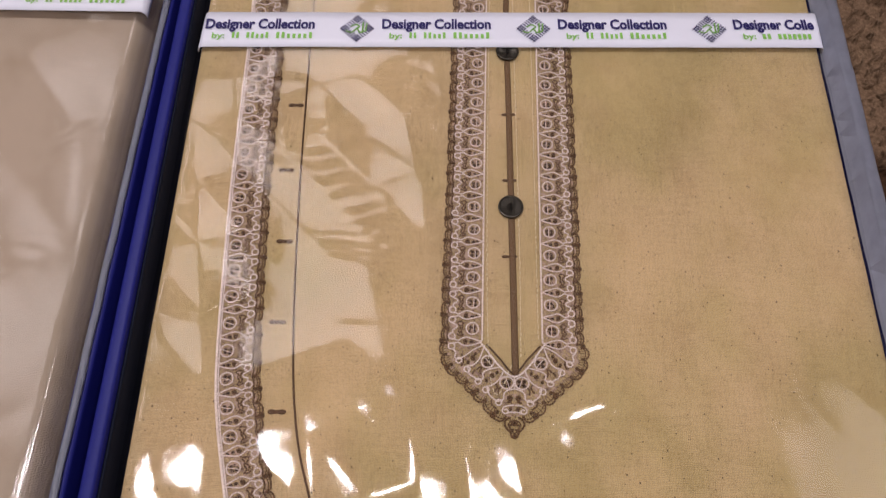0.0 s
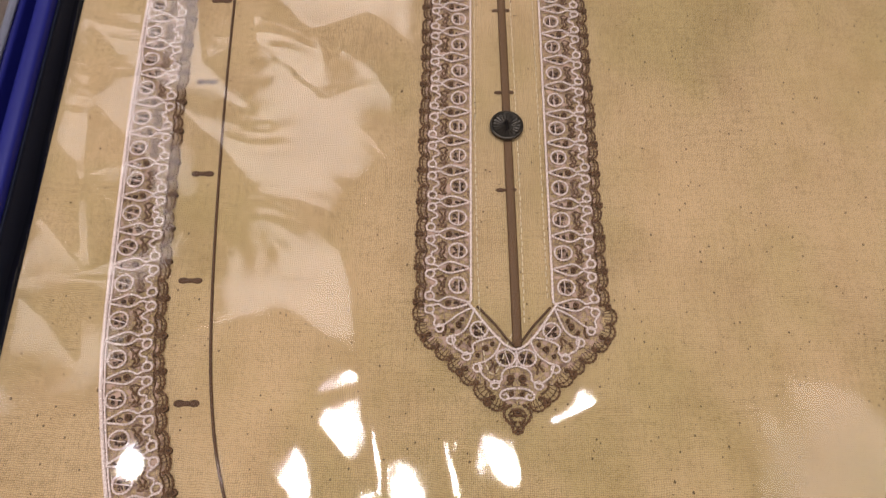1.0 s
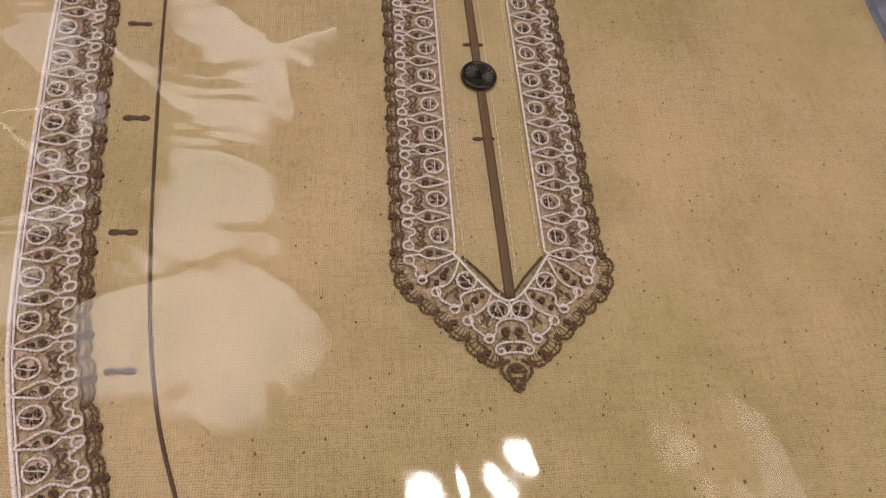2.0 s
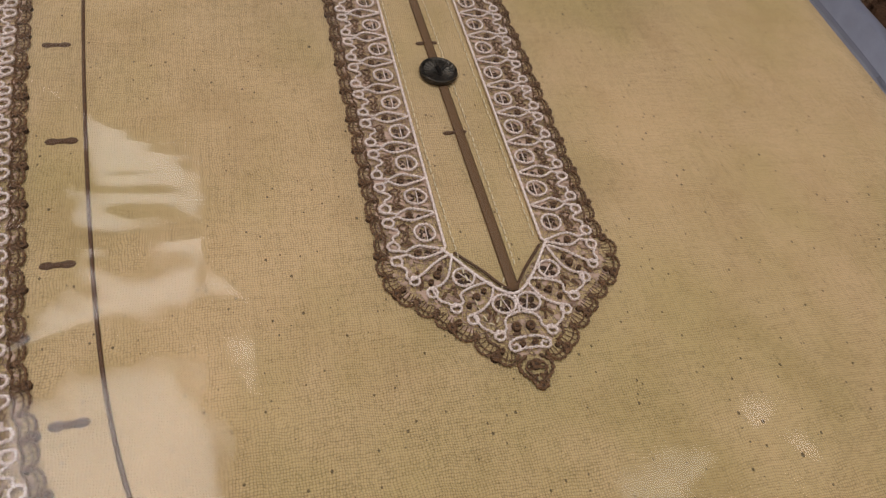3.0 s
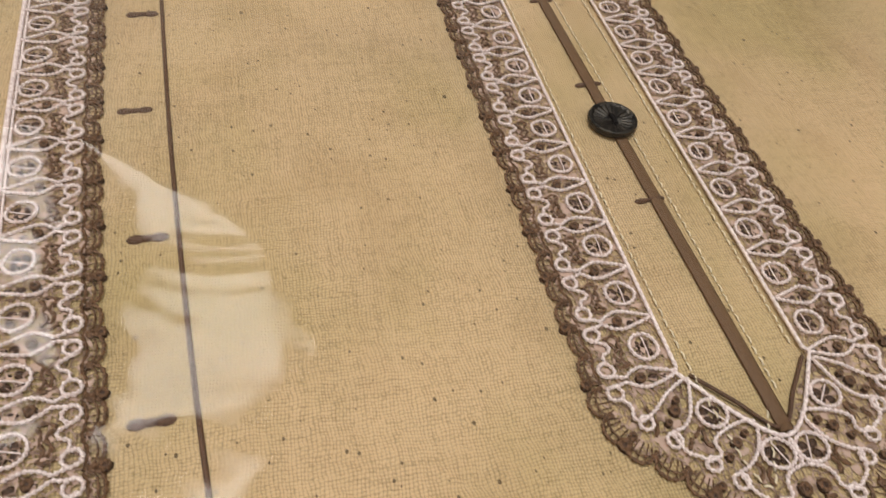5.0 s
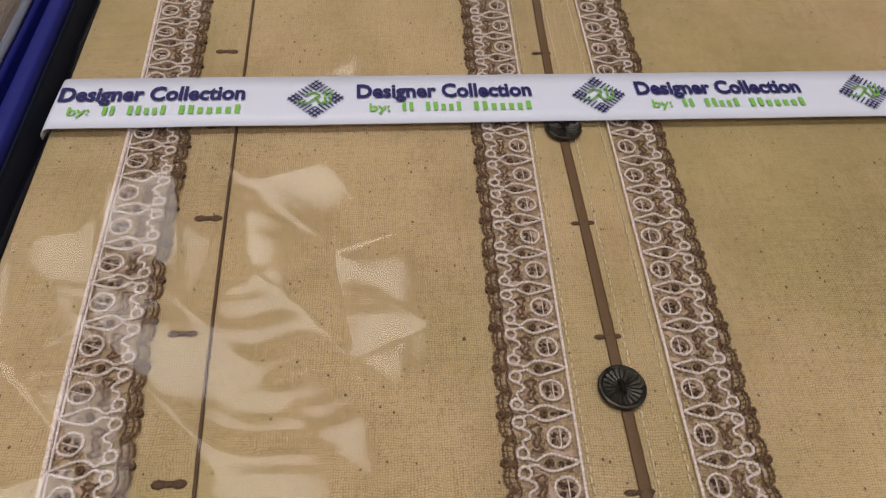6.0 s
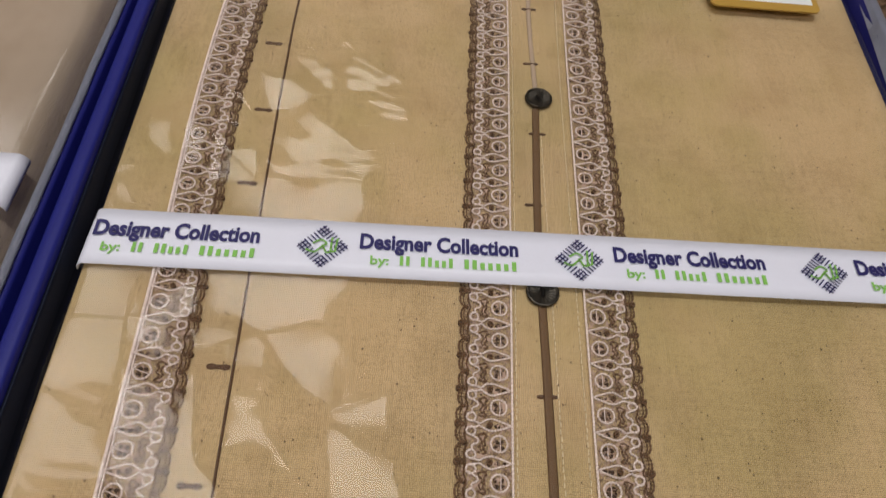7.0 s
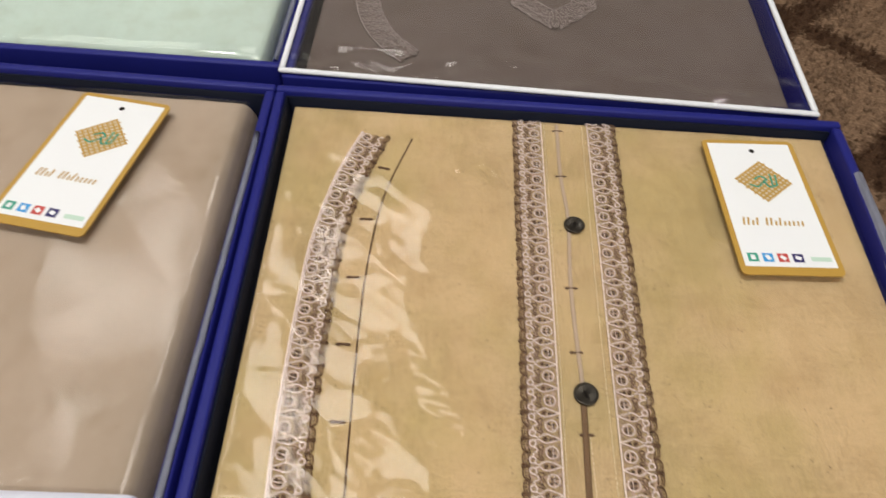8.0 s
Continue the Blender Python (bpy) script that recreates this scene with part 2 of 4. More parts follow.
def slab(x0, x1, y0, y1, z0, z1, edge=0.0, seg=2):
    bm = bmesh.new()
    bmesh.ops.create_cube(bm, size=1.0, matrix=Matrix.Translation(((x0 + x1) / 2, (y0 + y1) / 2, (z0 + z1) / 2)) @ Matrix.Diagonal((x1 - x0, y1 - y0, z1 - z0, 1)))
    if edge:
        bmesh.ops.bevel(bm, geom=bm.edges[:], offset=edge, segments=seg, affect="EDGES", profile=0.5)
        for f in bm.faces:
            f.smooth = True
    return bm


def smooth_line(points, steps=4, closed=False):
    """A Catmull-Rom line through the points."""
    p = np.asarray(points, float)
    if closed:
        a, b, c, d = np.roll(p, 1, 0), p, np.roll(p, -1, 0), np.roll(p, -2, 0)
    else:
        q = np.concatenate((p[:1], p, p[-1:]))
        a, b, c, d = q[:-3], q[1:-2], q[2:-1], q[3:]
    t = (np.arange(steps) / steps)[None, :, None]
    a, b, c, d = (e[:, None, :] for e in (a, b, c, d))
    out = 0.5 * (2 * b + (c - a) * t + (2 * a - 5 * b + 4 * c - d) * t * t + (3 * b - a - 3 * c + d) * t ** 3)
    out = out.reshape(-1, p.shape[1])
    return out if closed else np.concatenate((out, p[-1:]))


class Soup:
    """Vertices and faces gathered for one mesh."""

    def __init__(self):
        self.v, self.f = [], []

    def tube(self, line, r, sides=5, closed=False, flat=1.0, twist=0.0):
        """A cord along the line; twist swells every other ring, as plied thread does."""
        line = np.asarray(line, float)
        n, base = len(line), len(self.v)
        d = np.roll(line, -1, 0) - np.roll(line, 1, 0)
        if not closed:
            d[0], d[-1] = line[1] - line[0], line[-1] - line[-2]
        side = np.stack((-d[:, 1], d[:, 0], np.zeros(n)), 1)
        side /= np.linalg.norm(side, axis=1)[:, None] + 1e-12
        thick = r * (1 + twist * np.where(np.arange(n) % 2, 1, -1))
        w = 2 * math.pi * np.arange(sides) / sides
        ring = line[:, None, :] + side[:, None, :] * (np.cos(w)[None, :] * thick[:, None])[..., None]
        ring[:, :, 2] += np.sin(w)[None, :] * thick[:, None] * flat
        self.v.extend(map(tuple, ring.reshape(-1, 3).tolist()))
        for i in range(n if closed else n - 1):
            j = (i + 1) % n
            for k in range(sides):
                m = (k + 1) % sides
                self.f.append((base + i * sides + k, base + j * sides + k, base + j * sides + m, base + i * sides + m))
        if not closed:
            self.f.append(tuple(base + k for k in range(sides))[::-1])
            self.f.append(tuple(base + (n - 1) * sides + k for k in range(sides)))

    def blob(self, c, rx, ry, rz, turn=0.0, sides=8):
        base = len(self.v)
        rings = ((0.0, 1.0), (0.45, 0.88), (0.85, 0.5))
        ca, sa = math.cos(turn), math.sin(turn)
        for h, s in rings:
            for k in range(sides):
                w = 2 * math.pi * k / sides
                a, b = rx * s * math.cos(w), ry * s * math.sin(w)
                self.v.append((c[0] + a * ca - b * sa, c[1] + a * sa + b * ca, c[2] + rz * h))
        self.v.append((c[0], c[1], c[2] + rz))
        for i in range(2):
            for k in range(sides):
                m = (k + 1) % sides
                self.f.append((base + i * sides + k, base + i * sides + m, base + (i + 1) * sides + m, base + (i + 1) * sides + k))
        for k in range(sides):
            self.f.append((base + 2 * sides + k, base + 2 * sides + (k + 1) % sides, base + 3 * sides))

    def mesh(self, name, smooth=True):
        return mesh_of(name, self.v, self.f, smooth)


def grid_mesh(name, xs, ys, height):
    v = [(x, y, height(x, y)) for y in ys for x in xs]
    n = len(xs)
    f = [(j * n + i, j * n + i + 1, (j + 1) * n + i + 1, (j + 1) * n + i) for j in range(len(ys) - 1) for i in range(n - 1)]
    return mesh_of(name, v, f)


# ---- room ----
def room():
    R, T = 3.0, 0.15
    me = grid_mesh("floor", np.linspace(-R, R, 121), np.linspace(-R, R, 121), lambda x, y: 0.0022 * noise.noise((x * 14, y * 14, 0)) - 0.003)
    structure("floor", me, "carpet", "brown patterned pile carpet under the boxes")
    structure("ceiling", slab(-R, R, -R, R, CEILING, CEILING + T), "ceiling", "plain white painted shop ceiling")
    for name, b in (("wall_north", (-R, R, R, R + T)), ("wall_south", (-R, R, -R - T, -R)), ("wall_west", (-R - T, -R, -R, R)), ("wall_east", (R, R + T, -R, R))):
        structure(name, slab(*b, -0.05, CEILING + T), "wall", "plain warm cream painted shop wall")


def carpet_tufts():
    """Leaning loops of pile on the bare stretch of carpet beside the boxes."""
    rng = random.Random(4)
    s = Soup()
    for k in range(15000):
        x, y = 0.180 + 0.45 * rng.random() ** 1.3, rng.uniform(-0.15, 1.0)
        a, r, h = rng.uniform(0, 6.28), rng.uniform(0.0009, 0.0016), rng.uniform(0.0006, 0.0026)
        lean = (0.002 * math.cos(a), 0.002 * math.sin(a))
        base = len(s.v)
        for w in (0, 2.1, 4.2):
            s.v.append((x + r * math.cos(w + a), y + r * math.sin(w + a), -0.004))
            s.v.append((x + lean[0] + 0.7 * r * math.cos(w + a), y + lean[1] + 0.7 * r * math.sin(w + a), h))
        for i in range(3):
            p, q = base + 2 * i, base + 2 * ((i + 1) % 3)
            s.f.append((p, q, q + 1, p + 1))
        s.f.append((base + 1, base + 3, base + 5))
    ob = part("carpet_pile", s.mesh("carpet_pile"), "carpet", None)
    tagged(ob, "brown carpet pile tufts beside the boxes", "carpet", "", "stuff")


def downlight(x, y):
    d = thing("downlight", "small round white recessed ceiling downlight, switched on; the three southern ones are added fill", "ceiling light", pose(x, y, CEILING), "ceiling downlights")
    s = Soup()
    s.tube([(0.055 * math.cos(a), 0.055 * math.sin(a), -0.004) for a in np.linspace(0, 2 * math.pi, 24, endpoint=False)], 0.008, 6, True)
    part("trim_ring", s.mesh("trim_ring"), "metal", d)
    bm = bmesh.new()
    bmesh.ops.create_circle(bm, cap_ends=True, segments=24, radius=0.05, matrix=Matrix.Translation((0, 0, -0.004)))
    part("lens", bm, glow, d)


def ceiling_panel(x, y, wide, long):
    p = thing("ceiling_panel", "rectangular white ceiling light panel, switched on; the three western ones are added for film glints", "ceiling light", pose(x, y, CEILING), "ceiling light panels")
    a, b = wide / 2, long / 2
    for x0, x1, y0, y1 in ((-a - 0.03, a + 0.03, -b - 0.03, -b - 0.002), (-a - 0.03, a + 0.03, b + 0.002, b + 0.03), (-a - 0.03, -a - 0.002, -b, b), (a + 0.002, a + 0.03, -b, b)):
        part("frame_bar", slab(x0, x1, y0, y1, -0.025, 0.0), "metal", p)
    part("diffuser", slab(-a, a, -b, b, -0.02, -0.004), glow, p)


room()
carpet_tufts()
for x, y in LAMPS:
    downlight(x, y)
for place in PANELS:
    ceiling_panel(*place)


# ---- boxes ----
RIM = 0.0565
THICK = 0.0060


def wall_bar(a, b, out, z0, z1, thick):
    """A board from a to b whose outer face lies thick beyond, with softened edges."""
    a, b, out = Vector((*a, 0)), Vector((*b, 0)), Vector((*out, 0)).normalized()
    bm = bmesh.new()
    low = [bm.verts.new((p.x, p.y, z0)) for p in (a, b, b + out * thick, a + out * thick)]
    high = [bm.verts.new((p.x, p.y, z1)) for p in (a, b, b + out * thick, a + out * thick)]
    bm.faces.new(low[::-1])
    bm.faces.new(high)
    for i in range(4):
        j = (i + 1) % 4
        bm.faces.new((low[i], low[j], high[j], high[i]))
    bmesh.ops.recalc_face_normals(bm, faces=bm.faces[:])
    bmesh.ops.bevel(bm, geom=bm.edges[:], offset=0.0014, segments=2, affect="EDGES", profile=0.5)
    for f in bm.faces:
        f.smooth = True
    return bm


def gift_box(nw, ne, se, sw, label, tape=True, rim=RIM, reach=0.0056, inside=0.0012):
    """An open box by its four inner corners: four walls, a floor and the grey tape over the east wall."""
    box = thing("gift_box", label, "box", None, "gift boxes side by side")
    nw, ne, se, sw = (Vector(p) for p in (nw, ne, se, sw))
    west = Vector((-(nw - sw).y, (nw - sw).x)).normalized()
    east = Vector(((ne - se).y, -(ne - se).x)).normalized()
    north, south = Vector((0, 1)), Vector((0, -1))
    part("wall_board", wall_bar(nw + west * THICK, ne + east * THICK, north, 0.0, rim, THICK), "navy", box)
    part("wall_board", wall_bar(sw + west * THICK, se + east * THICK, south, 0.0, rim, THICK), "navy", box)
    part("wall_board", wall_bar(nw, sw, west, 0.0, rim - 0.0006, THICK), "navy", box)
    part("wall_board", wall_bar(ne, se, east, 0.0, rim - 0.0006, THICK), "navy", box)
    for a, b, o in ((nw, ne, south), (nw, sw, -west)):
        part("dark_lining", wall_bar(a + o * 0.0016, b + o * 0.0016, -o, 0.004, rim - 0.004, 0.0014), "lining", box)
    bm = bmesh.new()
    bm.faces.new([bm.verts.new((p.x, p.y, 0.003)) for p in (sw, se, ne, nw)])
    bmesh.ops.solidify(bm, geom=bm.faces[:], thickness=0.002)
    part("base_board", bm, "lining", box)
    if tape:
        a, b = ne + (se - ne) * 0.07, se
        bm = bmesh.new()
        rows = []
        n = 60
        for i in range(n + 1):
            p = a + (b - a) * i / n
            wob = 0.0005 * noise.noise((p.y * 60, 3.1, 0))
            d = 0.0012 + (inside - 0.0012) * min(1.0, i / 20)
            prof = [(d - 0.0002 + wob, rim - 0.0004 - 4 * (0.0012 - d)), (d + 0.0004 + wob, rim + 0.0010), (max(d + 0.0012, 0.0006), rim + 0.0016), (reach * 0.7, rim + 0.0016 + wob), (reach * 0.94 + wob, rim + 0.001), (reach + wob, rim + 0.0002)]
            rows.append([bm.verts.new((p.x + east.x * d, p.y + east.y * d, z)) for d, z in prof])
        for r0, r1 in zip(rows, rows[1:]):
            for k in range(len(r0) - 1):
                f = bm.faces.new((r0[k], r0[k + 1], r1[k + 1], r1[k]))
                f.smooth = True
        bmesh.ops.solidify(bm, geom=bm.faces[:], thickness=0.0004)
        bmesh.ops.recalc_face_normals(bm, faces=bm.faces[:])
        part("edge_tape", bm, "grey_tape", box, "pale grey satin tape folded over the rim")
    return box


def padded_cloth(name, nw, ne, se, sw, top, low, mat, parent, seed, relief=0.0006, nx=70, ny=110, edge=0.0045):
    """A folded pack of cloth: a sheet with rounded edges that fall to low, and a little relief."""
    def at(s, t):
        a = np.array(nw) * (1 - s) + np.array(ne) * s
        b = np.array(sw) * (1 - s) + np.array(se) * s
        return b * (1 - t) + a * t
    def spread(n, length):
        inner = np.linspace(edge / length, 1 - edge / length, n)
        lip = np.array([0, 0.02, 0.08, 0.2, 0.4, 0.7]) * edge / length
        return np.concatenate((lip, inner, 1 - lip[::-1]))
    w, h = abs(ne[0] - nw[0]), abs(nw[1] - sw[1])
    ss, ts = spread(nx, w), spread(ny, h)
    v = []
    for t in ts:
        for s in ss:
            p = at(s, t)
            d = min(s * w, (1 - s) * w, t * h, (1 - t) * h)
            k = min(d / edge, 1.0)
            drop = (1 - math.sqrt(max(0.0, 1 - (1 - k) ** 2))) * (top - low)
            z = top - drop + (relief * noise.noise((p[0] * 28, p[1] * 28, seed)) + 0.4 * relief * noise.noise((p[0] * 90, p[1] * 90, seed))) * k
            v.append((p[0], p[1], z))
    n = len(ss)
    f = [(j * n + i, j * n + i + 1, (j + 1) * n + i + 1, (j + 1) * n + i) for j in range(len(ts) - 1) for i in range(n - 1)]
    return part(name, mesh_of(name, v, f), mat, parent)


TOP = 0.0494
gift_box((-0.1798, 0.3930), (0.1700, 0.3840), (0.1655, -0.2050), (-0.1600, -0.2050), "navy blue cardboard gift box, open, holding the mustard suit", inside=-0.0016)
gift_box((-0.5300, 0.4090), (-0.1926, 0.3930), (-0.1780, -0.1980), (-0.5200, -0.1980), "navy blue cardboard gift box, open, holding the taupe suit", True, RIM, 0.0046)
gift_box((-0.1820, 1.0000), (0.1640, 1.0000), (0.1590, 0.3998), (-0.1790, 0.4130), "navy blue cardboard gift box under a clear window lid", False)
gift_box((-0.5500, 1.0000), (-0.1985, 1.0000), (-0.1945, 0.4225), (-0.5500, 0.4350), "navy blue cardboard gift box, open, holding the mint suit", True, RIM, 0.0046)

suit = thing("folded_suit", "mustard woven suit with lace trim, folded flat in its box", "folded clothes")
padded_cloth("cloth_body", (-0.1766, 0.3902), (0.1682, 0.3828), (0.1636, -0.2000), (-0.1552, -0.2000), TOP, 0.012, "mustard", suit, 1.0, 0.00028)
suit_taupe = thing("folded_suit", "taupe woven suit, folded flat in its box", "folded clothes")
padded_cloth("cloth_body", (-0.5270, 0.4060), (-0.1996, 0.3905), (-0.1845, -0.1940), (-0.5160, -0.1940), 0.0515, 0.020, "taupe", suit_taupe, 5.0, 0.0016, 70, 110, 0.009)
suit_umber = thing("folded_suit", "dark umber suit with tonal embroidery, folded flat", "folded clothes")
padded_cloth("cloth_body", (-0.1780, 0.9960), (0.1610, 0.9960), (0.1565, 0.4022), (-0.1765, 0.4158), 0.0480, 0.012, "umber", suit_umber, 9.0, 0.001)
suit_mint = thing("folded_suit", "pale mint green woven suit, folded flat in its box", "folded clothes")
padded_cloth("cloth_body", (-0.5460, 0.9960), (-0.2030, 0.9960), (-0.2000, 0.4250), (-0.5460, 0.4375), 0.0530, 0.012, "mint", suit_mint, 12.0, 0.0016)


# ---- lace ----
WIDTH = 0.0185
MM = 0.001


class LaceBand:
    """Quads along a bent band, one repeat each: the straight inner edge and the scalloped outer edge."""

    def __init__(self, inner, outer):
        self.inner, self.outer = np.asarray(inner, float), np.asarray(outer, float)
        self.count = len(inner) - 1

    def place(self, u, v, z):
        """u metres from the inner edge, v in repeats along the band; the end hangs over the pack's rim."""
        q = min(max(int(math.floor(v)), 0), self.count - 1)
        t = v - q
        a = self.inner[q] * (1 - t) + self.inner[q + 1] * t
        b = self.outer[q] * (1 - t) + self.outer[q + 1] * t
        p = a + (b - a) * (u / WIDTH)
        over = p[1] - 0.3800
        if 0 < over < 0.02:
            z -= 0.0055 * (over / 0.007) ** 2
        return np.array((p[0], p[1], z))


def arc(u, v, r, a0, a1, n):
    return [(u + r * math.cos(a), v + r * math.sin(a)) for a in np.linspace(a0, a1, n)]


def rope_line(points, closed=False, step=0.00046):
    """A smooth line cut into even short stitches."""
    line = smooth_line(points, 8, closed)
    if closed:
        line = np.concatenate((line, line[:1]))
    run = np.concatenate(([0], np.cumsum(np.linalg.norm(np.diff(line, axis=0), axis=1))))
    n = max(4, 2 * int(run[-1] / step / 2))
    marks = np.linspace(0, run[-1], n, endpoint=not closed)
    return np.stack([np.interp(marks, run, line[:, i]) for i in range(3)], 1)


class LaceMeshes:
    """The pieces of one lace trim, gathered by thread."""

    def __init__(self):
        self.edge, self.rings, self.loops, self.scallops, self.knots = Soup(), Soup(), Soup(), Soup(), Soup()

    def cord(self, soup, points, r=0.00032, closed=False):
        soup.tube(rope_line(points, closed), r, 6, closed, 1.1, 0.34)

    def ring(self, to, u, v, ru, rv, z, turn=0.0):
        """A corded ring with a cross bar and brown fill behind it."""
        self.cord(self.rings, [to(u + ru * math.cos(a), v + rv * math.sin(a), z) for a in np.linspace(0, 2 * math.pi, 10, endpoint=False)], 0.00032, True)
        ca, sa = math.cos(turn), math.sin(turn)
        self.rings.tube([to(u - 0.15 * ru + e * ru * sa, v + e * rv * ca, z - 0.0002) for e in (-0.85, -0.3, 0.3, 0.85)], 0.00015, 4)
        for w in (0.7, 2.5, 3.9, 5.5):
            self.knots.blob(to(u + 0.45 * ru * math.cos(w), v + 0.5 * rv * math.sin(w), z - 0.0009), 0.00105, 0.0008, 0.0006, w)

    def knot(self, p, size, turn):
        """A bead of coiled brown thread."""
        self.knots.blob((p[0], p[1], p[2] - 0.0009), size, size * 0.85, 0.0010, turn)
        coil = [(p[0] + size * 0.62 * math.cos(w), p[1] + size * 0.62 * math.sin(w), p[2] + 0.0001) for w in np.linspace(0, 2 * math.pi, 7, endpoint=False)]
        self.scallops.tube(coil, size * 0.30, 4, True, 0.8, 0.2)

    def lobe(self, to_rim, a, b, depth, z, spokes=5):
        """One brown scallop from a to b: a double corded arc with fine spokes."""
        m = (a + b) / 2
        for rr, r in ((1.0, 0.00034), (0.60, 0.00020)):
            pts = [to_rim(m - (b - a) / 2 * (0.72 + 0.28 * rr) * math.cos(w), depth * rr * math.sin(w) ** 0.75, z - 0.0003) for w in np.linspace(0.0, math.pi, 7)]
            self.scallops.tube(rope_line(pts, False, 0.00055), r, 5, False, 1.0, 0.42)
        for w in np.linspace(0.45, math.pi - 0.45, spokes):
            self.scallops.tube([to_rim(m - (b - a) * 0.30 * math.cos(w), -0.15 * depth, z - 0.0006), to_rim(m - (b - a) / 2 * math.cos(w), depth * math.sin(w), z - 0.0005)], 0.00012, 4)

    def finish(self, trim, white, dark):
        part("edge_cord", self.edge.mesh("edge_cord"), white, trim, "pinkish white cord")
        part("ring_cord", self.rings.mesh("ring_cord", False), white, trim, "", "stuff")
        part("loop_cord", self.loops.mesh("loop_cord", False), white, trim, "", "stuff")
        part("scallop_edge", self.scallops.mesh("scallop_edge", False), dark, trim, "brown scalloped edge", "stuff")
        part("thread_knots", self.knots.mesh("thread_knots"), "knot" if dark == "brown" else dark, trim, "dark brown thread knots", "stuff")


def leaf_path(neck=10.3):
    """Cord of one repeat in millimetres: bridge, small loop, round the pointed leaf, small loop."""
    pts = [(14.2, 0.1), (12.7, 0.9), (11.1, 1.8), (11.2, 3.0), (12.8, 3.8), (12.7, 5.0)]
    pts += arc(13.1, 6.7, 1.4, -math.pi / 2, 2.3 * math.pi, 13)
    pts += [(11.6, 8.2), (neck, 8.55), (8.6, 7.5), (6.6, 7.0), (4.0, 7.7), (0.9, 8.75), (0.9, 9.25), (4.0, 10.3), (6.6, 11.0), (8.6, 10.5), (neck, 9.45), (11.6, 9.8)]
    pts += arc(13.1, 11.3, 1.4, -0.3 * math.pi, 1.9 * math.pi, 10)
    return pts


def lace_repeats(lm, band, z, seed, bar=0.0):
    shake = random.Random(seed)
    leaf = leaf_path()
    for k in range(band.count):
        wide = shake.uniform(0.94, 1.05)
        jig = shake.uniform(-0.25, 0.25)
        def to(u, v, zz):
            return band.place((u + shake.uniform(-0.10, 0.10)) * MM, k + (v + shake.uniform(-0.10, 0.10)) / 12, zz + shake.uniform(-0.0001, 0.0001))
        lm.ring(to, 4.3 + jig, 3.0, 2.75 * wide, 2.65, z, bar)
        lm.cord(lm.loops, [to(u + (jig if u > 9 else 0), v, z + 0.0001) for u, v in leaf])
        lm.knot(to(7.2, 9.0, z), 0.00115, 0.4 * k)
        for u, s in ((4.6, 0.0008), (2.6, 0.0006)):
            lm.knots.blob(to(u, 9.0, z - 0.0009), s * 1.3, s, 0.0006)
        for pts in ([(7.9, 0.3), (8.9, 1.6), (8.5, 3.0), (9.3, 4.4), (8.2, 5.8)], [(10.6, 0.9), (9.4, 2.4), (10.4, 3.9), (9.6, 5.4)], [(8.0, 5.9), (9.6, 6.3), (10.9, 5.6)], [(8.2, 0.0), (9.5, -0.3), (10.9, 0.6)]):
            lm.scallops.tube(rope_line([to(u, v, z - 0.0005) for u, v in pts], False, 0.0006), 0.00037, 5, False, 0.8, 0.3)
        def rim(s, d, zz):
            return band.place((15.1 * MM + d), k + s / 12, zz)
        for a, b in ((-2.9, 3.0), (3.0, 8.9)):
            lm.lobe(rim, a, b, shake.uniform(0.0024, 0.0030), z)
        lm.knot(band.place(17.5 * MM, k + (9.0 + shake.uniform(-0.3, 0.3)) / 12, z), 0.00120, 0.3 * k)
        lm.knots.blob(band.place(15.2 * MM, k + 3.1 / 12, z - 0.0010), 0.0008, 0.0006, 0.0007)
        lm.scallops.tube(rope_line([to(u, v, z - 0.0004) for u, v in ((14.6, -2.8), (15.2, 0.2), (14.4, 3.1), (15.2, 6.0), (14.6, 9.0))], False, 0.0006), 0.00030, 4, False, 1.0, 0.3)


def edge_line(band, z):
    return [band.place(0.0, v, z) for v in np.linspace(0, band.count, 3 * band.count + 1)]


def net_mesh(bands, top):
    """The fine ground of the lace, one sheet through all its bands."""
    v, f = [], []
    us = np.linspace(0, 1, 7)
    for band in bands:
        base, steps = len(v), band.count * 8
        for i in range(steps + 1):
            k = i / 8
            reach = 0.0150 + 0.0013 * abs(math.sin(math.pi * (k - 0.75) * 2))
            v += [band.place(u * reach, k, top + (0.0006 if band.count > 2 else 0.0003)) for u in us]
        for i in range(steps):
            for j in range(6):
                a = base + i * 7 + j
                f.append((a, a + 1, a + 8, a + 7))
    return mesh_of("lace_trim", v, f)


def along(line, marks, side, wide=1.0):
    """A band along a line, cut at the marks (metres of its run), its outer edge to one side."""
    run = np.concatenate(([0], np.cumsum(np.linalg.norm(np.diff(line, axis=0), axis=1))))
    p = np.stack([np.interp(marks, run, line[:, i]) for i in (0, 1)], 1)
    d = np.gradient(p, axis=0)
    d /= np.linalg.norm(d, axis=1)[:, None]
    return LaceBand(p, p + np.stack((d[:, 1], -d[:, 0]), 1) * WIDTH * wide * side)


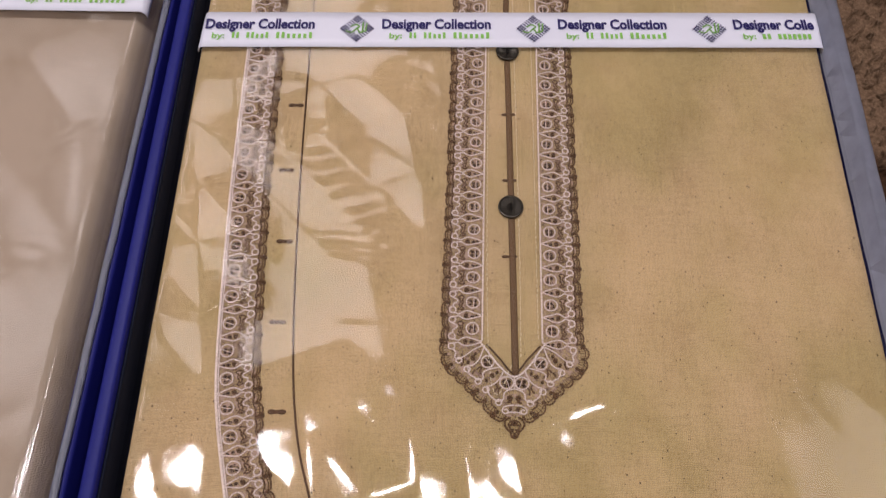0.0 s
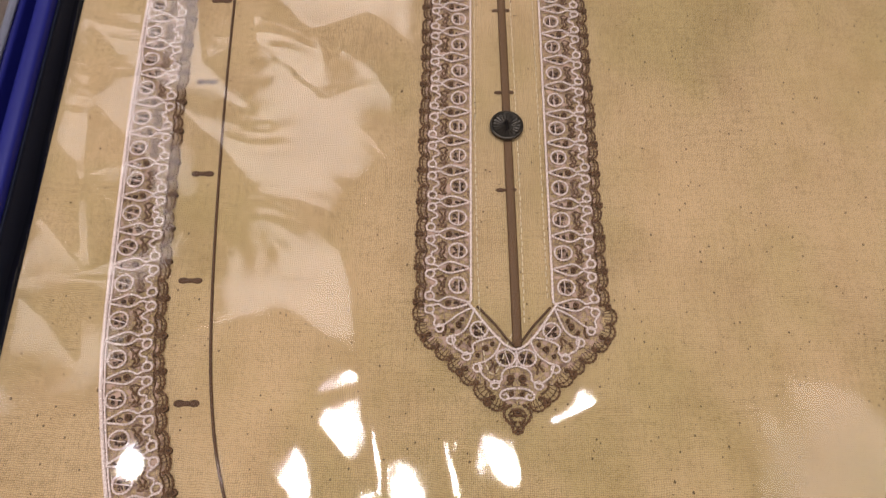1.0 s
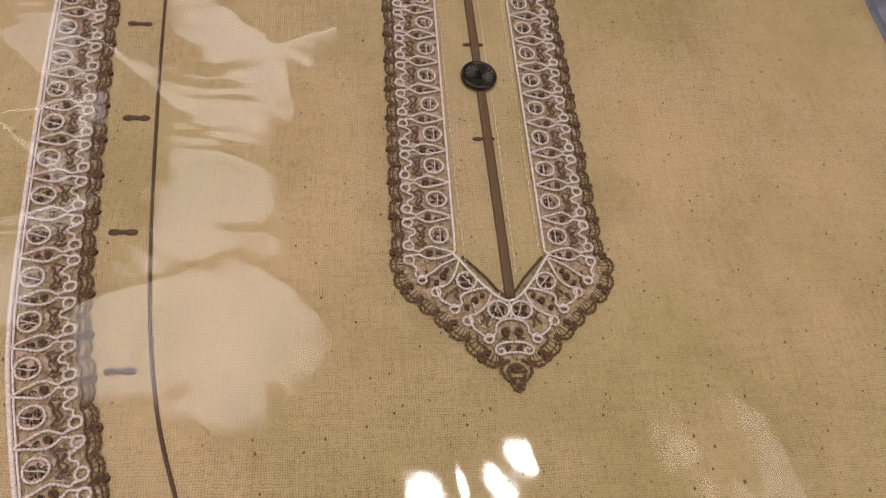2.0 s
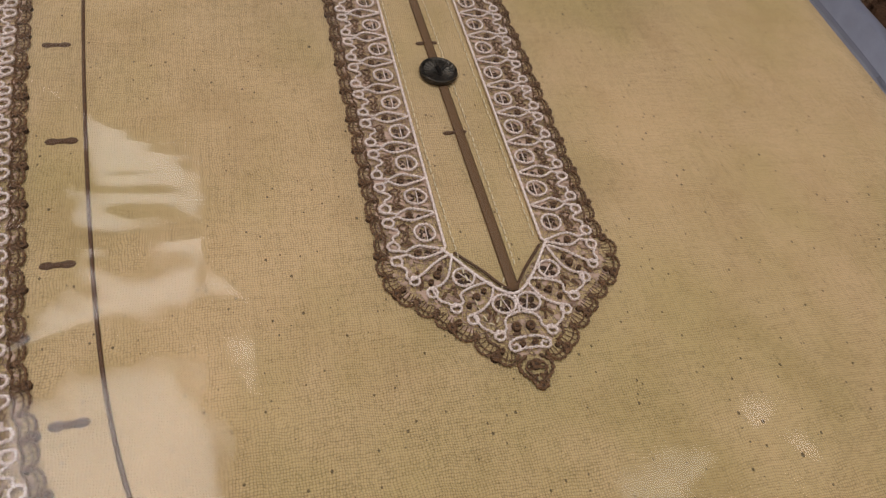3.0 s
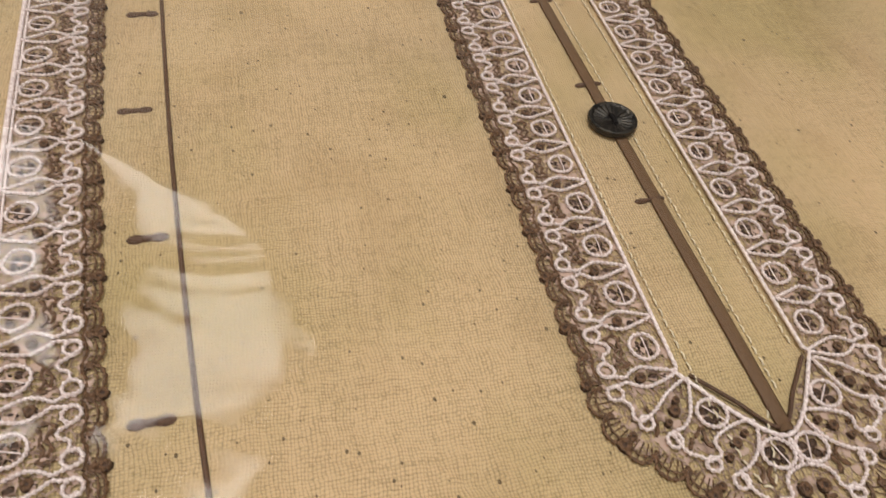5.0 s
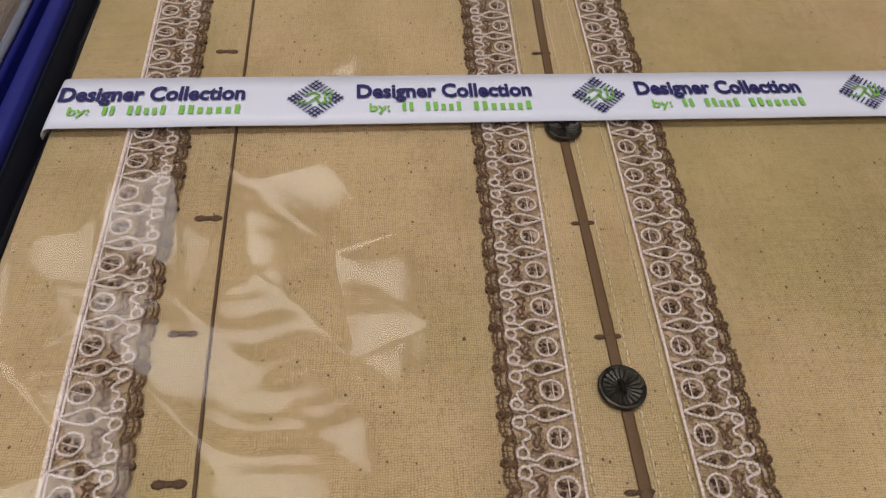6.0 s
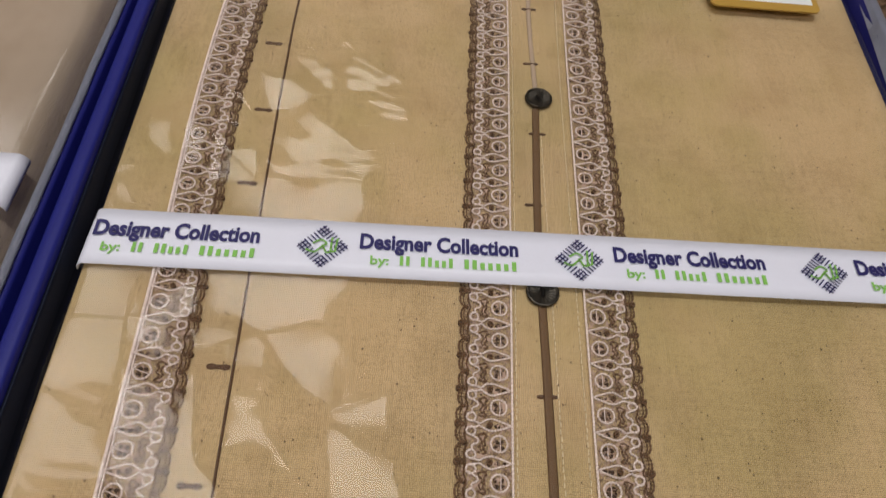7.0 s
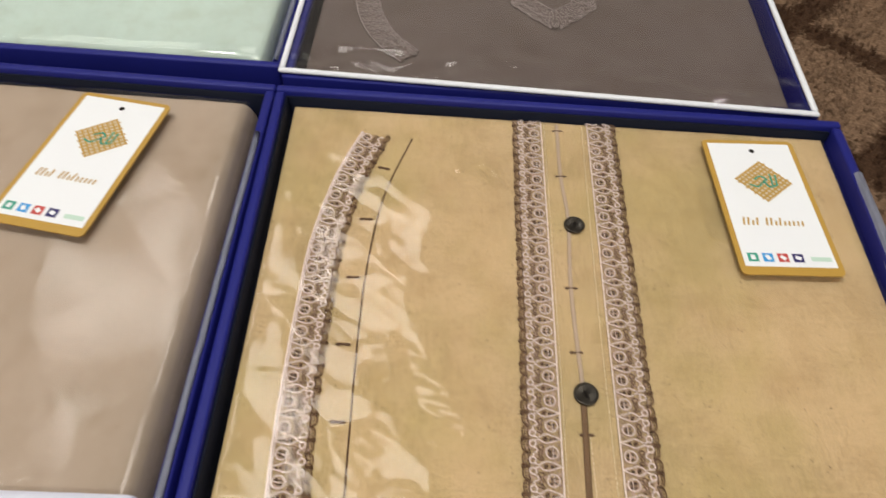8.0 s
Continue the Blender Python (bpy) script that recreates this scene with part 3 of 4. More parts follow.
def curved_lace():
    """The trim along the curved front edge."""
    line = smooth_line([(-0.1265, 0.3640), (-0.1375, 0.3260), (-0.1440, 0.2800), (-0.1448, 0.2400), (-0.1430, 0.1700), (-0.1380, 0.1000), (-0.1335, 0.0160), (-0.1300, -0.0290), (-0.1250, -0.0810), (-0.1200, -0.1070), (-0.1090, -0.1450), (-0.0960, -0.1800)], 24)
    run = np.concatenate(([0], np.cumsum(np.linalg.norm(np.diff(line, axis=0), axis=1))))
    def run_at(y):
        return float(np.interp(-y, -line[:, 1], run))
    steps = [(-3, 0.0), (0, run_at(0.3275)), (6, run_at(0.2458)), (18, run_at(0.0923)), (26, run_at(-0.0091))]
    marks = list(np.interp(np.arange(-3, 27), [a for a, _ in steps], [b for _, b in steps]))
    while marks[-1] + 0.0125 < run[-1]:
        marks.append(marks[-1] + 0.0125)
    band = along(line, marks, -1, 1.04)
    z = TOP + 0.0010
    trim = part("lace_trim", net_mesh([band], TOP), "net", suit, "pinkish lace trim with brown scallops along the curved front edge")
    lm = LaceMeshes()
    lace_repeats(lm, band, z, 11, 1.2)
    line = edge_line(band, z)
    lm.edge.tube(line, 0.00062, 6)
    lm.edge.tube([p + np.array((0.0010, 0, -0.0002)) for p in line], 0.00030, 5)
    lm.finish(trim, "cord", "brown")


def placket_band(side):
    """One long side of the placket's trim; its repeats grow a little wider towards the collar."""
    ys = 0.001 * np.interp(np.arange(36, -1, -1), [0, 12, 17, 24, 27, 34, 36], [-69, 75, 138.2, 227.9, 266.7, 360.5, 387.5])
    xs = 0.0005 + side * np.interp(ys, [-0.069, 0.22, 0.3875], [0.0130, 0.0134, 0.0148])
    inner = np.stack((xs, ys), 1)
    return LaceBand(inner, inner + np.array((side * WIDTH, 0.0)))


def lace_point(lm, z):
    """The pointed lower end: rings, leaves, an oval and three brown lobes, the same on both sides of the axis."""
    ax = 0.0013
    for side in (-1, 1):
        def to(u, v, zz=z):
            return np.array((ax + side * u * MM, v * MM, zz))
        lm.ring(to, 11.3, -74.6, 2.7, 2.6, z, 0.7)
        lm.ring(to, 3.2, -83.4, 2.9, 2.6, z, 0.3)
        corner = [(26.2, -69.6), (25.0, -71.2), (25.4, -73.0)] + arc(23.6, -74.4, 1.25, 0.5, 6.4, 9)
        corner += [(22.6, -73.4), (20.0, -71.6), (17.5, -69.6), (13.1, -67.5), (13.4, -69.6), (15.2, -74.0), (17.4, -76.2), (19.4, -76.7)] + arc(20.0, -78.2, 1.3, 1.4, -4.6, 9)
        corner += [(18.8, -80.4), (16.9, -81.6)] + arc(15.2, -83.2, 1.25, 0.8, 6.6, 9)
        corner += [(13.2, -82.0), (13.2, -79.4), (9.6, -77.6), (5.2, -77.0), (5.0, -79.4), (6.8, -82.6), (9.4, -84.6), (11.2, -85.2)] + arc(11.9, -86.7, 1.3, 1.7, -4.4, 9)
        corner += [(10.4, -88.8), (8.6, -90.4)] + arc(6.6, -91.8, 1.25, 0.6, 6.4, 9) + [(4.8, -90.6), (4.4, -88.4), (3.2, -86.9), (0.5, -86.0)]
        lm.cord(lm.loops, [to(u, v, z + 0.0001) for u, v in corner])
        oval = [(0.2, -92.8), (2.6, -93.0), (4.6, -93.9), (5.1, -95.4), (3.9, -96.4), (2.7, -95.6), (3.3, -94.5), (4.2, -95.0)]
        lm.cord(lm.loops, [to(u, v, z + 0.0001) for u, v in oval])
        lm.cord(lm.loops, [to(u, v, z) for u, v in ((3.2, -96.1), (1.4, -95.7), (0.0, -95.8))])
        for u, v, s in ((17.6, -73.0, 1.2), (16.6, -71.2, 0.8), (9.4, -80.4, 1.1), (7.2, -79.0, 0.8), (1.8, -89.8, 1.4), (1.6, -94.4, 0.9), (19.6, -75.0, 0.8), (11.8, -82.6, 0.8)):
            lm.knot(to(u, v), s * MM, u)
        for pts in ([(16.0, -78.2), (14.0, -76.6), (14.4, -79.6), (12.4, -80.2)], [(17.8, -80.0), (16.6, -78.2)], [(8.6, -87.4), (7.0, -85.4), (8.0, -83.8)], [(6.2, -88.4), (6.6, -86.4), (5.0, -84.6)], [(22.6, -76.8), (21.6, -74.8), (22.4, -71.4)], [(9.6, -90.6), (9.4, -92.6), (7.2, -94.4)], [(3.2, -91.6), (1.2, -91.4)]):
            lm.scallops.tube(rope_line([to(u, v, z - 0.0005) for u, v in smooth_line(pts, 3)], False, 0.0006), 0.00037, 5, False, 0.8, 0.3)
        hem = [(30.6, -66.6), (30.6, -72.2), (28.6, -77.4), (24.9, -80.9), (20.8, -84.4), (17.3, -88.1), (13.0, -92.0), (8.9, -96.8), (4.2, -99.0)]
        for i, (a, b) in enumerate(zip(hem, hem[1:])):
            d = np.array((b[0] - a[0], b[1] - a[1]))
            long = float(np.linalg.norm(d))
            d /= long
            out = np.array((-d[1], d[0]))
            if out[0] < out[1]:
                out = -out
            def rim(s, depth, zz, a=a, d=d, out=out):
                p = np.array(a) + d * s - out * 2.0 + out * depth / MM
                return to(p[0], p[1], zz)
            lm.lobe(rim, 0.0, long, 0.0035, z)
            if i in (2, 5, 7):
                lm.knot(to(a[0], a[1]), 1.45 * MM, i)
                lm.knot(to(a[0] - 1.9, a[1] + 1.2), 0.85 * MM, i)
        lm.knot(to(8.9, -97.0), 1.45 * MM, 0.4)
        drop = [(1.6, -97.6), (3.4, -98.7), (4.1, -100.4), (3.2, -102.4), (1.8, -103.6), (1.2, -105.5), (0.0, -106.1)]
        for k, r in ((1.0, 0.00046), (0.62, 0.00034)):
            lm.scallops.tube(rope_line([to(u * k, -101.5 + (v + 101.5) * k, z - 0.0004) for u, v in drop], False, 0.0006), r, 5, False, 1.0, 0.4)
        for u, v in ((2.5, -100.6), (1.7, -102.6)):
            lm.scallops.tube([to(0.2, v, z - 0.0004), to(u, v - 0.5, z - 0.0004)], 0.00040, 4)
    lm.knot((ax, -0.1055, z), 0.0011, 0.0)
    lm.knot((ax, -0.1000, z), 0.0015, 0.5)
    lm.cord(lm.loops, [(ax, -0.0812, z), (ax + 0.0002, -0.0835, z), (ax, -0.0862, z)])


def placket_lace():
    z = TOP + 0.0010
    left, right = placket_band(-1), placket_band(1)
    tip = (0.0013, -0.0808)
    point = [LaceBand([(0.0005 + s * 0.0128, -0.0672)] * 2 + [tip], [(0.0005 + s * 0.0315, -0.0690), (0.0013 + s * 0.0300, -0.0795), (0.0013, -0.1030)]) for s in (-1, 1)]
    trim = part("lace_trim", net_mesh([left, right] + point, TOP), "net", suit, "pinkish lace trim with brown scallops round the placket, ending in a point")
    lm = LaceMeshes()
    lace_repeats(lm, left, z, 21)
    lace_repeats(lm, right, z, 22)
    lace_point(lm, z)
    def keep(band):
        return [p for p in edge_line(band, z) if p[1] > -0.0668]
    lm.edge.tube(rope_line(keep(left) + [(-0.0121, -0.0675, z), (*tip, z), (0.0135, -0.0675, z)] + keep(right)[::-1], False, 0.0008), 0.00042, 6, False, 1.0, 0.15)
    lm.finish(trim, "cord", "brown")


curved_lace()
placket_lace()


# ---- placket, stitches, buttons ----
def strip(points, half, z, n=6):
    line = smooth_line(points, n)
    s = Soup()
    s.tube([(x, y, z) for x, y in line], half, 8, False, 0.22)
    return s


def placket_panel():
    """The folded front panel between the lace edges, ending in a V, with a dark tube for the shadow line along the V.
    """
    v, f = [], []
    us = np.linspace(-1, 1, 9)
    ys = np.linspace(0.3800, -0.0664, 120)
    for y in list(ys):
        half = np.interp(y, [-0.069, 0.22, 0.3875], [0.0124, 0.0128, 0.0142])
        for u in us:
            low = 0.0135 * (1 - abs(u)) * max(0.0, (0.0 - y) / 0.0664)
            v.append((0.0008 + u * half, y - low, TOP + 0.00052 + 0.00012 * noise.noise((u * 2, y * 70, 4.0)) - (0.0005 if abs(u) == 1 else 0.0)))
    for i in range(len(ys) - 1):
        for j in range(8):
            a = i * 9 + j
            f.append((a, a + 1, a + 10, a + 9)[::-1])
    part("placket_panel", mesh_of("placket_panel", v, f), "mustard", suit, "folded mustard cloth panel down the front")
    # Shadow in the V's fold, put in as a thin dark tube.
    s = Soup()
    s.tube(rope_line([(-0.0106, -0.0668, TOP + 0.0007), (-0.0050, -0.0728, TOP + 0.0008), (0.0012, -0.0792, TOP + 0.0008), (0.0072, -0.0728, TOP + 0.0008), (0.0126, -0.0668, TOP + 0.0007)]), 0.00042, 5)
    part("fold_shadow_line", s.mesh("fold_shadow_line"), "tack", suit, "dark brown line for the shadow in the fold of the V")


placket_panel()
part("placket_braid", strip([(0.0018, -0.0800), (0.0013, -0.05), (0.0003, 0.0), (-0.0009, 0.06), (-0.0022, 0.12), (-0.0012, 0.188)], 0.0015, TOP + 0.0009).mesh("placket_braid"), "slit", suit, "flat brown braid down the placket opening")
part("placket_seam", strip([(-0.0008, 0.19), (-0.0030, 0.25), (-0.0015, 0.30), (-0.0040, 0.335), (-0.0040, 0.3800)], 0.0011, TOP + 0.0008).mesh("placket_seam"), "fade", suit, "pale faded braid on the upper placket")


def stitches(points, pitch, length, r, parent, label):
    line = smooth_line(points, 12)
    run = np.concatenate(([0], np.cumsum(np.linalg.norm(np.diff(line, axis=0), axis=1))))
    s = Soup()
    for k, m in enumerate(np.arange(pitch / 2, run[-1], pitch)):
        a, b = ([np.interp(m + e, run, line[:, i]) for i in (0, 1)] for e in (-length / 2, length / 2))
        w = 0.0001 * math.sin(k * 2.7)
        s.tube([(a[0] + w, a[1], TOP + 0.0006), ((a[0] + b[0]) / 2 + w, (a[1] + b[1]) / 2, TOP + 0.0010), (b[0] + w, b[1], TOP + 0.0006)], r, 4)
    part("stitch_row", s.mesh("stitch_row"), "stitch", parent, label, "stuff")


stitches([(-0.0122, 0.3800), (-0.0112, 0.22), (-0.0100, -0.064), (0.0006, -0.0755)], 0.0024, 0.0017, 0.00021, suit, "pale running stitches")
stitches([(0.0006, 0.17), (0.0026, 0.06), (0.0040, -0.02), (0.0042, -0.072)], 0.0024, 0.0017, 0.00021, suit, "pale running stitches")
stitches([(0.0118, 0.3800), (0.0102, 0.22), (0.0112, 0.06), (0.0118, -0.064)], 0.0024, 0.0017, 0.00021, suit, "pale running stitches")

seam = Soup()
seam.tube([(x, y, TOP + 0.0003) for x, y in smooth_line([(-0.0950, 0.3605), (-0.1080, 0.309), (-0.1118, 0.25), (-0.1103, 0.194), (-0.1065, 0.12), (-0.1048, 0.085), (-0.1000, 0.002), (-0.0940, -0.068), (-0.0880, -0.106), (-0.0790, -0.134), (-0.060, -0.185)], 8)], 0.00048, 6)
part("front_seam", seam.mesh("front_seam"), "tack", suit, "thin brown piped seam")


def bar_tack(x, y, long, wide, turn):
    s = Soup()
    ca, sa = math.cos(turn), math.sin(turn)
    for e in (-0.4, 0.0, 0.4):
        s.blob((x + e * long * ca, y + e * long * sa, TOP + (0.0006 if abs(x) < 0.02 else 0.0)), long * 0.34, wide * (0.62 if e else 0.45), 0.0007, turn, 8)
    part("bar_tack", s.mesh("bar_tack"), "tack", suit, "short dark brown thread bar tack")


for x, y in ((-0.110, 0.334), (-0.116, 0.293), (-0.118, 0.252), (-0.118, 0.211), (-0.115, 0.170), (-0.114, 0.131), (-0.111, 0.093), (-0.108, 0.055), (-0.108, 0.017), (-0.104, -0.021), (-0.102, -0.060), (-0.097, -0.099), (-0.091, -0.138)):
    bar_tack(x, y, 0.0054, 0.0019, 0.02 - 0.25 * (y > 0.32))
for x, y in ((-0.0005, -0.0250), (-0.0005, 0.0150), (-0.0010, 0.0530), (-0.0035, 0.1320), (-0.0010, 0.1700), (-0.0028, 0.2130), (-0.0028, 0.2520), (-0.0040, 0.3340), (-0.004, 0.374)):
    bar_tack(x, y, 0.0050, 0.0013, 0.05)


def button(x, y, turn):
    """A domed metal button with a raised rim, radial ribs and a sewn slot."""
    b = thing("button", "antique dark brass button with radial grooves, sewn on", "button", pose(x, y, TOP + 0.0008, 0, 0, turn), "shirt buttons")
    prof = [(0.0, 0.0012), (0.0012, 0.0013), (0.0036, 0.0016), (0.0047, 0.0017), (0.0053, 0.0020), (0.0058, 0.0019), (0.0060, 0.0012), (0.0058, 0.0004), (0.0050, 0.0)]
    n = 40
    v, f = [], []
    for r, z in prof[1:]:
        for k in range(n):
            rib = 0.00018 * (k % 2) if 0.0011 < r < 0.0050 else 0.0
            w = 2 * math.pi * k / n
            v.append((r * math.cos(w), r * math.sin(w), z - rib))
    v.append((0, 0, prof[0][1]))
    for i in range(len(prof) - 2):
        for k in range(n):
            m = (k + 1) % n
            f.append((i * n + k, i * n + m, (i + 1) * n + m, (i + 1) * n + k))
    f += [(len(v) - 1, (k + 1) % n, k) for k in range(n)]
    part("disc", mesh_of("disc", v, f, False), "brass", b)
    s = Soup()
    for e in (-0.0013, 0.0013):
        s.blob((0, e, 0.0013), 0.0009, 0.0011, 0.0004)
    s.tube([(0, -0.0017, 0.0014), (0, -0.0008, 0.0019), (0, 0.0008, 0.0019), (0, 0.0017, 0.0014)], 0.00055, 6)
    part("sewing_thread", s.mesh("sewing_thread"), "dark_hole", b, "black sewing thread in the holes")


for x, y, turn in ((0.0, 0.0, 5), (-0.0015, 0.092, 0), (0.0, 0.190, 20), (0.0015, 0.295, -10)):
    button(x, y, turn)


# ---- clear film ----
def film_sheet(name, nw, ne, se, sw, z, mat, seed, wave, label, nx=150, ny=330, fold=(0.021, 0.036), bend=2.0):
    ob = thing(name, label, "plastic film")
    rng = random.Random(seed)
    tent = {}
    def facets(x, y, wide, long):
        """Straight creases between slack patches, as folded film has."""
        gx, gy = x / wide + 0.35 * y / long, y / long - 0.25 * x / wide
        i, j = math.floor(gx), math.floor(gy)
        def peak(a, b):
            if (a, b) not in tent:
                tent[a, b] = rng.uniform(-1, 1)
            return tent[a, b]
        fx, fy = gx - i, gy - j
        p00, p10, p01, p11 = peak(i, j), peak(i + 1, j), peak(i, j + 1), peak(i + 1, j + 1)
        if fx + fy < 1:
            return p00 + (p10 - p00) * fx + (p01 - p00) * fy
        return p11 + (p01 - p11) * (1 - fx) + (p10 - p11) * (1 - fy)
    def height(s, t):
        x = (nw[0] * (1 - s) + ne[0] * s) * t + (sw[0] * (1 - s) + se[0] * s) * (1 - t)
        y = (nw[1] * (1 - s) + ne[1] * s) * t + (sw[1] * (1 - s) + se[1] * s) * (1 - t)
        slack = 1.0
        if seed == 3:
            slack = 0.38 + 0.62 * max(0.0, min(1.0, max((0.0 - x) / 0.04, (-0.07 - y) / 0.03)))
            slack *= 1.0 - 0.5 * max(0.0, min(1.0, (-0.075 - y) / 0.03))
            press = min(1.0, max(0.0, (abs(y - 0.1055 - 0.0375 * x) - 0.012) / 0.02))
        else:
            press = 1.0
        calm, ripple = 1.0, 0.05
        if seed == 3:
            calm = 1.0 - 0.75 * math.exp(-((x + 0.085) / 0.040) ** 2 - ((y + 0.035) / 0.055) ** 2)
            ripple = (0.06 + 0.03 * (1 - calm)) * max(0.0, min(1.0, (y + 0.095) / 0.035))
        h = wave * slack * calm * (bend * (1.35 if seed == 3 and y > -0.06 else 1.0) * facets(x, y, *fold) + 0.4 * noise.noise((x * 16 + y * 5, y * 9, seed)))
        if seed == 3:
            upper = max(0.0, min(1.0, (y - 0.10) / 0.05))
            h = h * (1 - 0.45 * upper) + wave * (0.10 + 0.75 * upper) * slack * 0.55 * facets(x + 3.0, y + 5.0, 0.0085, 0.013)
        patch = (0.10 + max(0.0, noise.noise((x * 22, y * 14, seed + 6)) + 0.15)) * slack + 0.60 * (1 - calm)
        h += wave * ripple * patch * math.sin(2 * math.pi * (y + 0.45 * x) / 0.0062 + 22.0 * noise.noise((x * 27, y * 18, seed + 2)))
        h = h * press - 0.0008 * (1 - press)
        d = min(s, 1 - s, t, 1 - t)
        return (x, y, z + h - (0.006 * (1 - d / 0.02) ** 2 if d < 0.02 else 0.0))
    v = [height(i / nx, j / ny) for j in range(ny + 1) for i in range(nx + 1)]
    n = nx + 1
    f = [(j * n + i, j * n + i + 1, (j + 1) * n + i + 1, (j + 1) * n + i) for j in range(ny) for i in range(nx)]
    p = part("film", mesh_of("film", v, f), mat, ob)
    p.visible_shadow = False
    return p


cover = film_sheet("plastic_cover", (-0.1772, 0.3908), (0.1688, 0.3832), (0.1642, -0.2010), (-0.1558, -0.2010), TOP + 0.0031, "film", 3, 0.0006, "clear glossy plastic sleeve over the mustard suit", 190, 440)
film_sheet("plastic_cover", (-0.5280, 0.4068), (-0.1988, 0.3912), (-0.1837, -0.1950), (-0.5170, -0.1950), 0.0556, "film_loose", 7, 0.0016, "clear wrinkled plastic sleeve over the taupe suit", 150, 330, (0.034, 0.070), 1.3)
film_sheet("plastic_cover", (-0.5470, 0.9970), (-0.2020, 0.9970), (-0.1990, 0.4243), (-0.5470, 0.4368), 0.0568, "film_loose", 8, 0.0012, "clear wrinkled plastic sleeve over the mint suit", 70, 120, (0.05, 0.08), 1.0)

patch = bmesh.new()
bmesh.ops.create_grid(patch, x_segments=1, y_segments=1, size=0.5, matrix=Matrix.Diagonal((0.022, 0.040, 1, 1)))
bmesh.ops.bevel(patch, geom=patch.verts[:], offset=0.005, segments=5, affect="VERTICES", profile=0.5)
patch = part("clear_patch", patch, "film_loose", cover, "small clear patch stuck on the film")
patch.location, patch.visible_shadow = (0.0860, 0.3080, TOP + 0.0044), False


# ---- ribbons ----
def text_mesh(words, height, length, bold):
    c = bpy.data.curves.new("printed_words", "FONT")
    c.body, c.size, c.offset, c.resolution_u = words, 1.0, bold, 3
    ob = bpy.data.objects.new("printed_words", c)
    scene.collection.objects.link(ob)
    bpy.context.view_layer.update()
    me = bpy.data.meshes.new_from_object(ob.evaluated_get(bpy.context.evaluated_depsgraph_get()))
    bpy.data.objects.remove(ob)
    co = np.array([v.co for v in me.vertices])
    low, span = co.min(0), np.ptp(co, axis=0)
    cap = 0.73
    for v in me.vertices:
        v.co = ((v.co.x - low[0]) / span[0] * length, v.co.y / cap * height, 0.0)
    me.name = "printed_words"
    me.materials.clear()
    return me


def plate(soup, cx, cy, w, h, turn=0.0, z=0.0):
    ca, sa = math.cos(turn), math.sin(turn)
    base = len(soup.v)
    for a, b in ((-w, -h), (w, -h), (w, h), (-w, h)):
        soup.v.append((cx + (a * ca - b * sa) / 2, cy + (a * sa + b * ca) / 2, z))
    soup.f.append((base, base + 1, base + 2, base + 3))


def woven_mark(size, turn):
    """A diamond of crossed bars, open in the middle."""
    s = Soup()
    n = 9
    for k in range(n):
        e = (k - (n - 1) / 2) / (n - 1) * size * 0.92
        for a, b, w, h in ((e, size * 0.37, size * 0.040, size * 0.31), (e, -size * 0.39, size * 0.040, size * 0.31), (size * 0.39, e, size * 0.31, size * 0.040), (-size * 0.39, e, size * 0.31, size * 0.040)):
            plate(s, a, b, w, h)
    for i in range(len(s.v)):
        x, y, z = s.v[i]
        s.v[i] = (x * math.cos(turn) - y * math.sin(turn), x * math.sin(turn) + y * math.cos(turn), z)
    return s


def scribble(size):
    s = Soup()
    for pts in ([(-0.42, -0.12), (-0.2, -0.2), (0.0, -0.02), (0.12, -0.2), (0.3, -0.15)], [(-0.25, 0.08), (-0.05, 0.2), (0.1, 0.08), (-0.02, 0.0)], [(0.22, -0.15), (0.24, 0.28)], [(0.34, -0.15), (0.38, 0.25)]):
        line = smooth_line([(x * size, y * size) for x, y in pts], 3)
        for a, b in zip(line, line[1:]):
            d = b - a
            plate(s, *((a + b) / 2), np.linalg.norm(d) * 1.25, size * 0.055, math.atan2(d[1], d[0]), 0.00006)
    return s


words = text_mesh("Designer Collection", 0.0066, 0.0575, 0.036)
cut_words = text_mesh("Designer Colle", 0.0066, 0.0425, 0.036)
small = text_mesh("by:", 0.0038, 0.0066, 0.02)


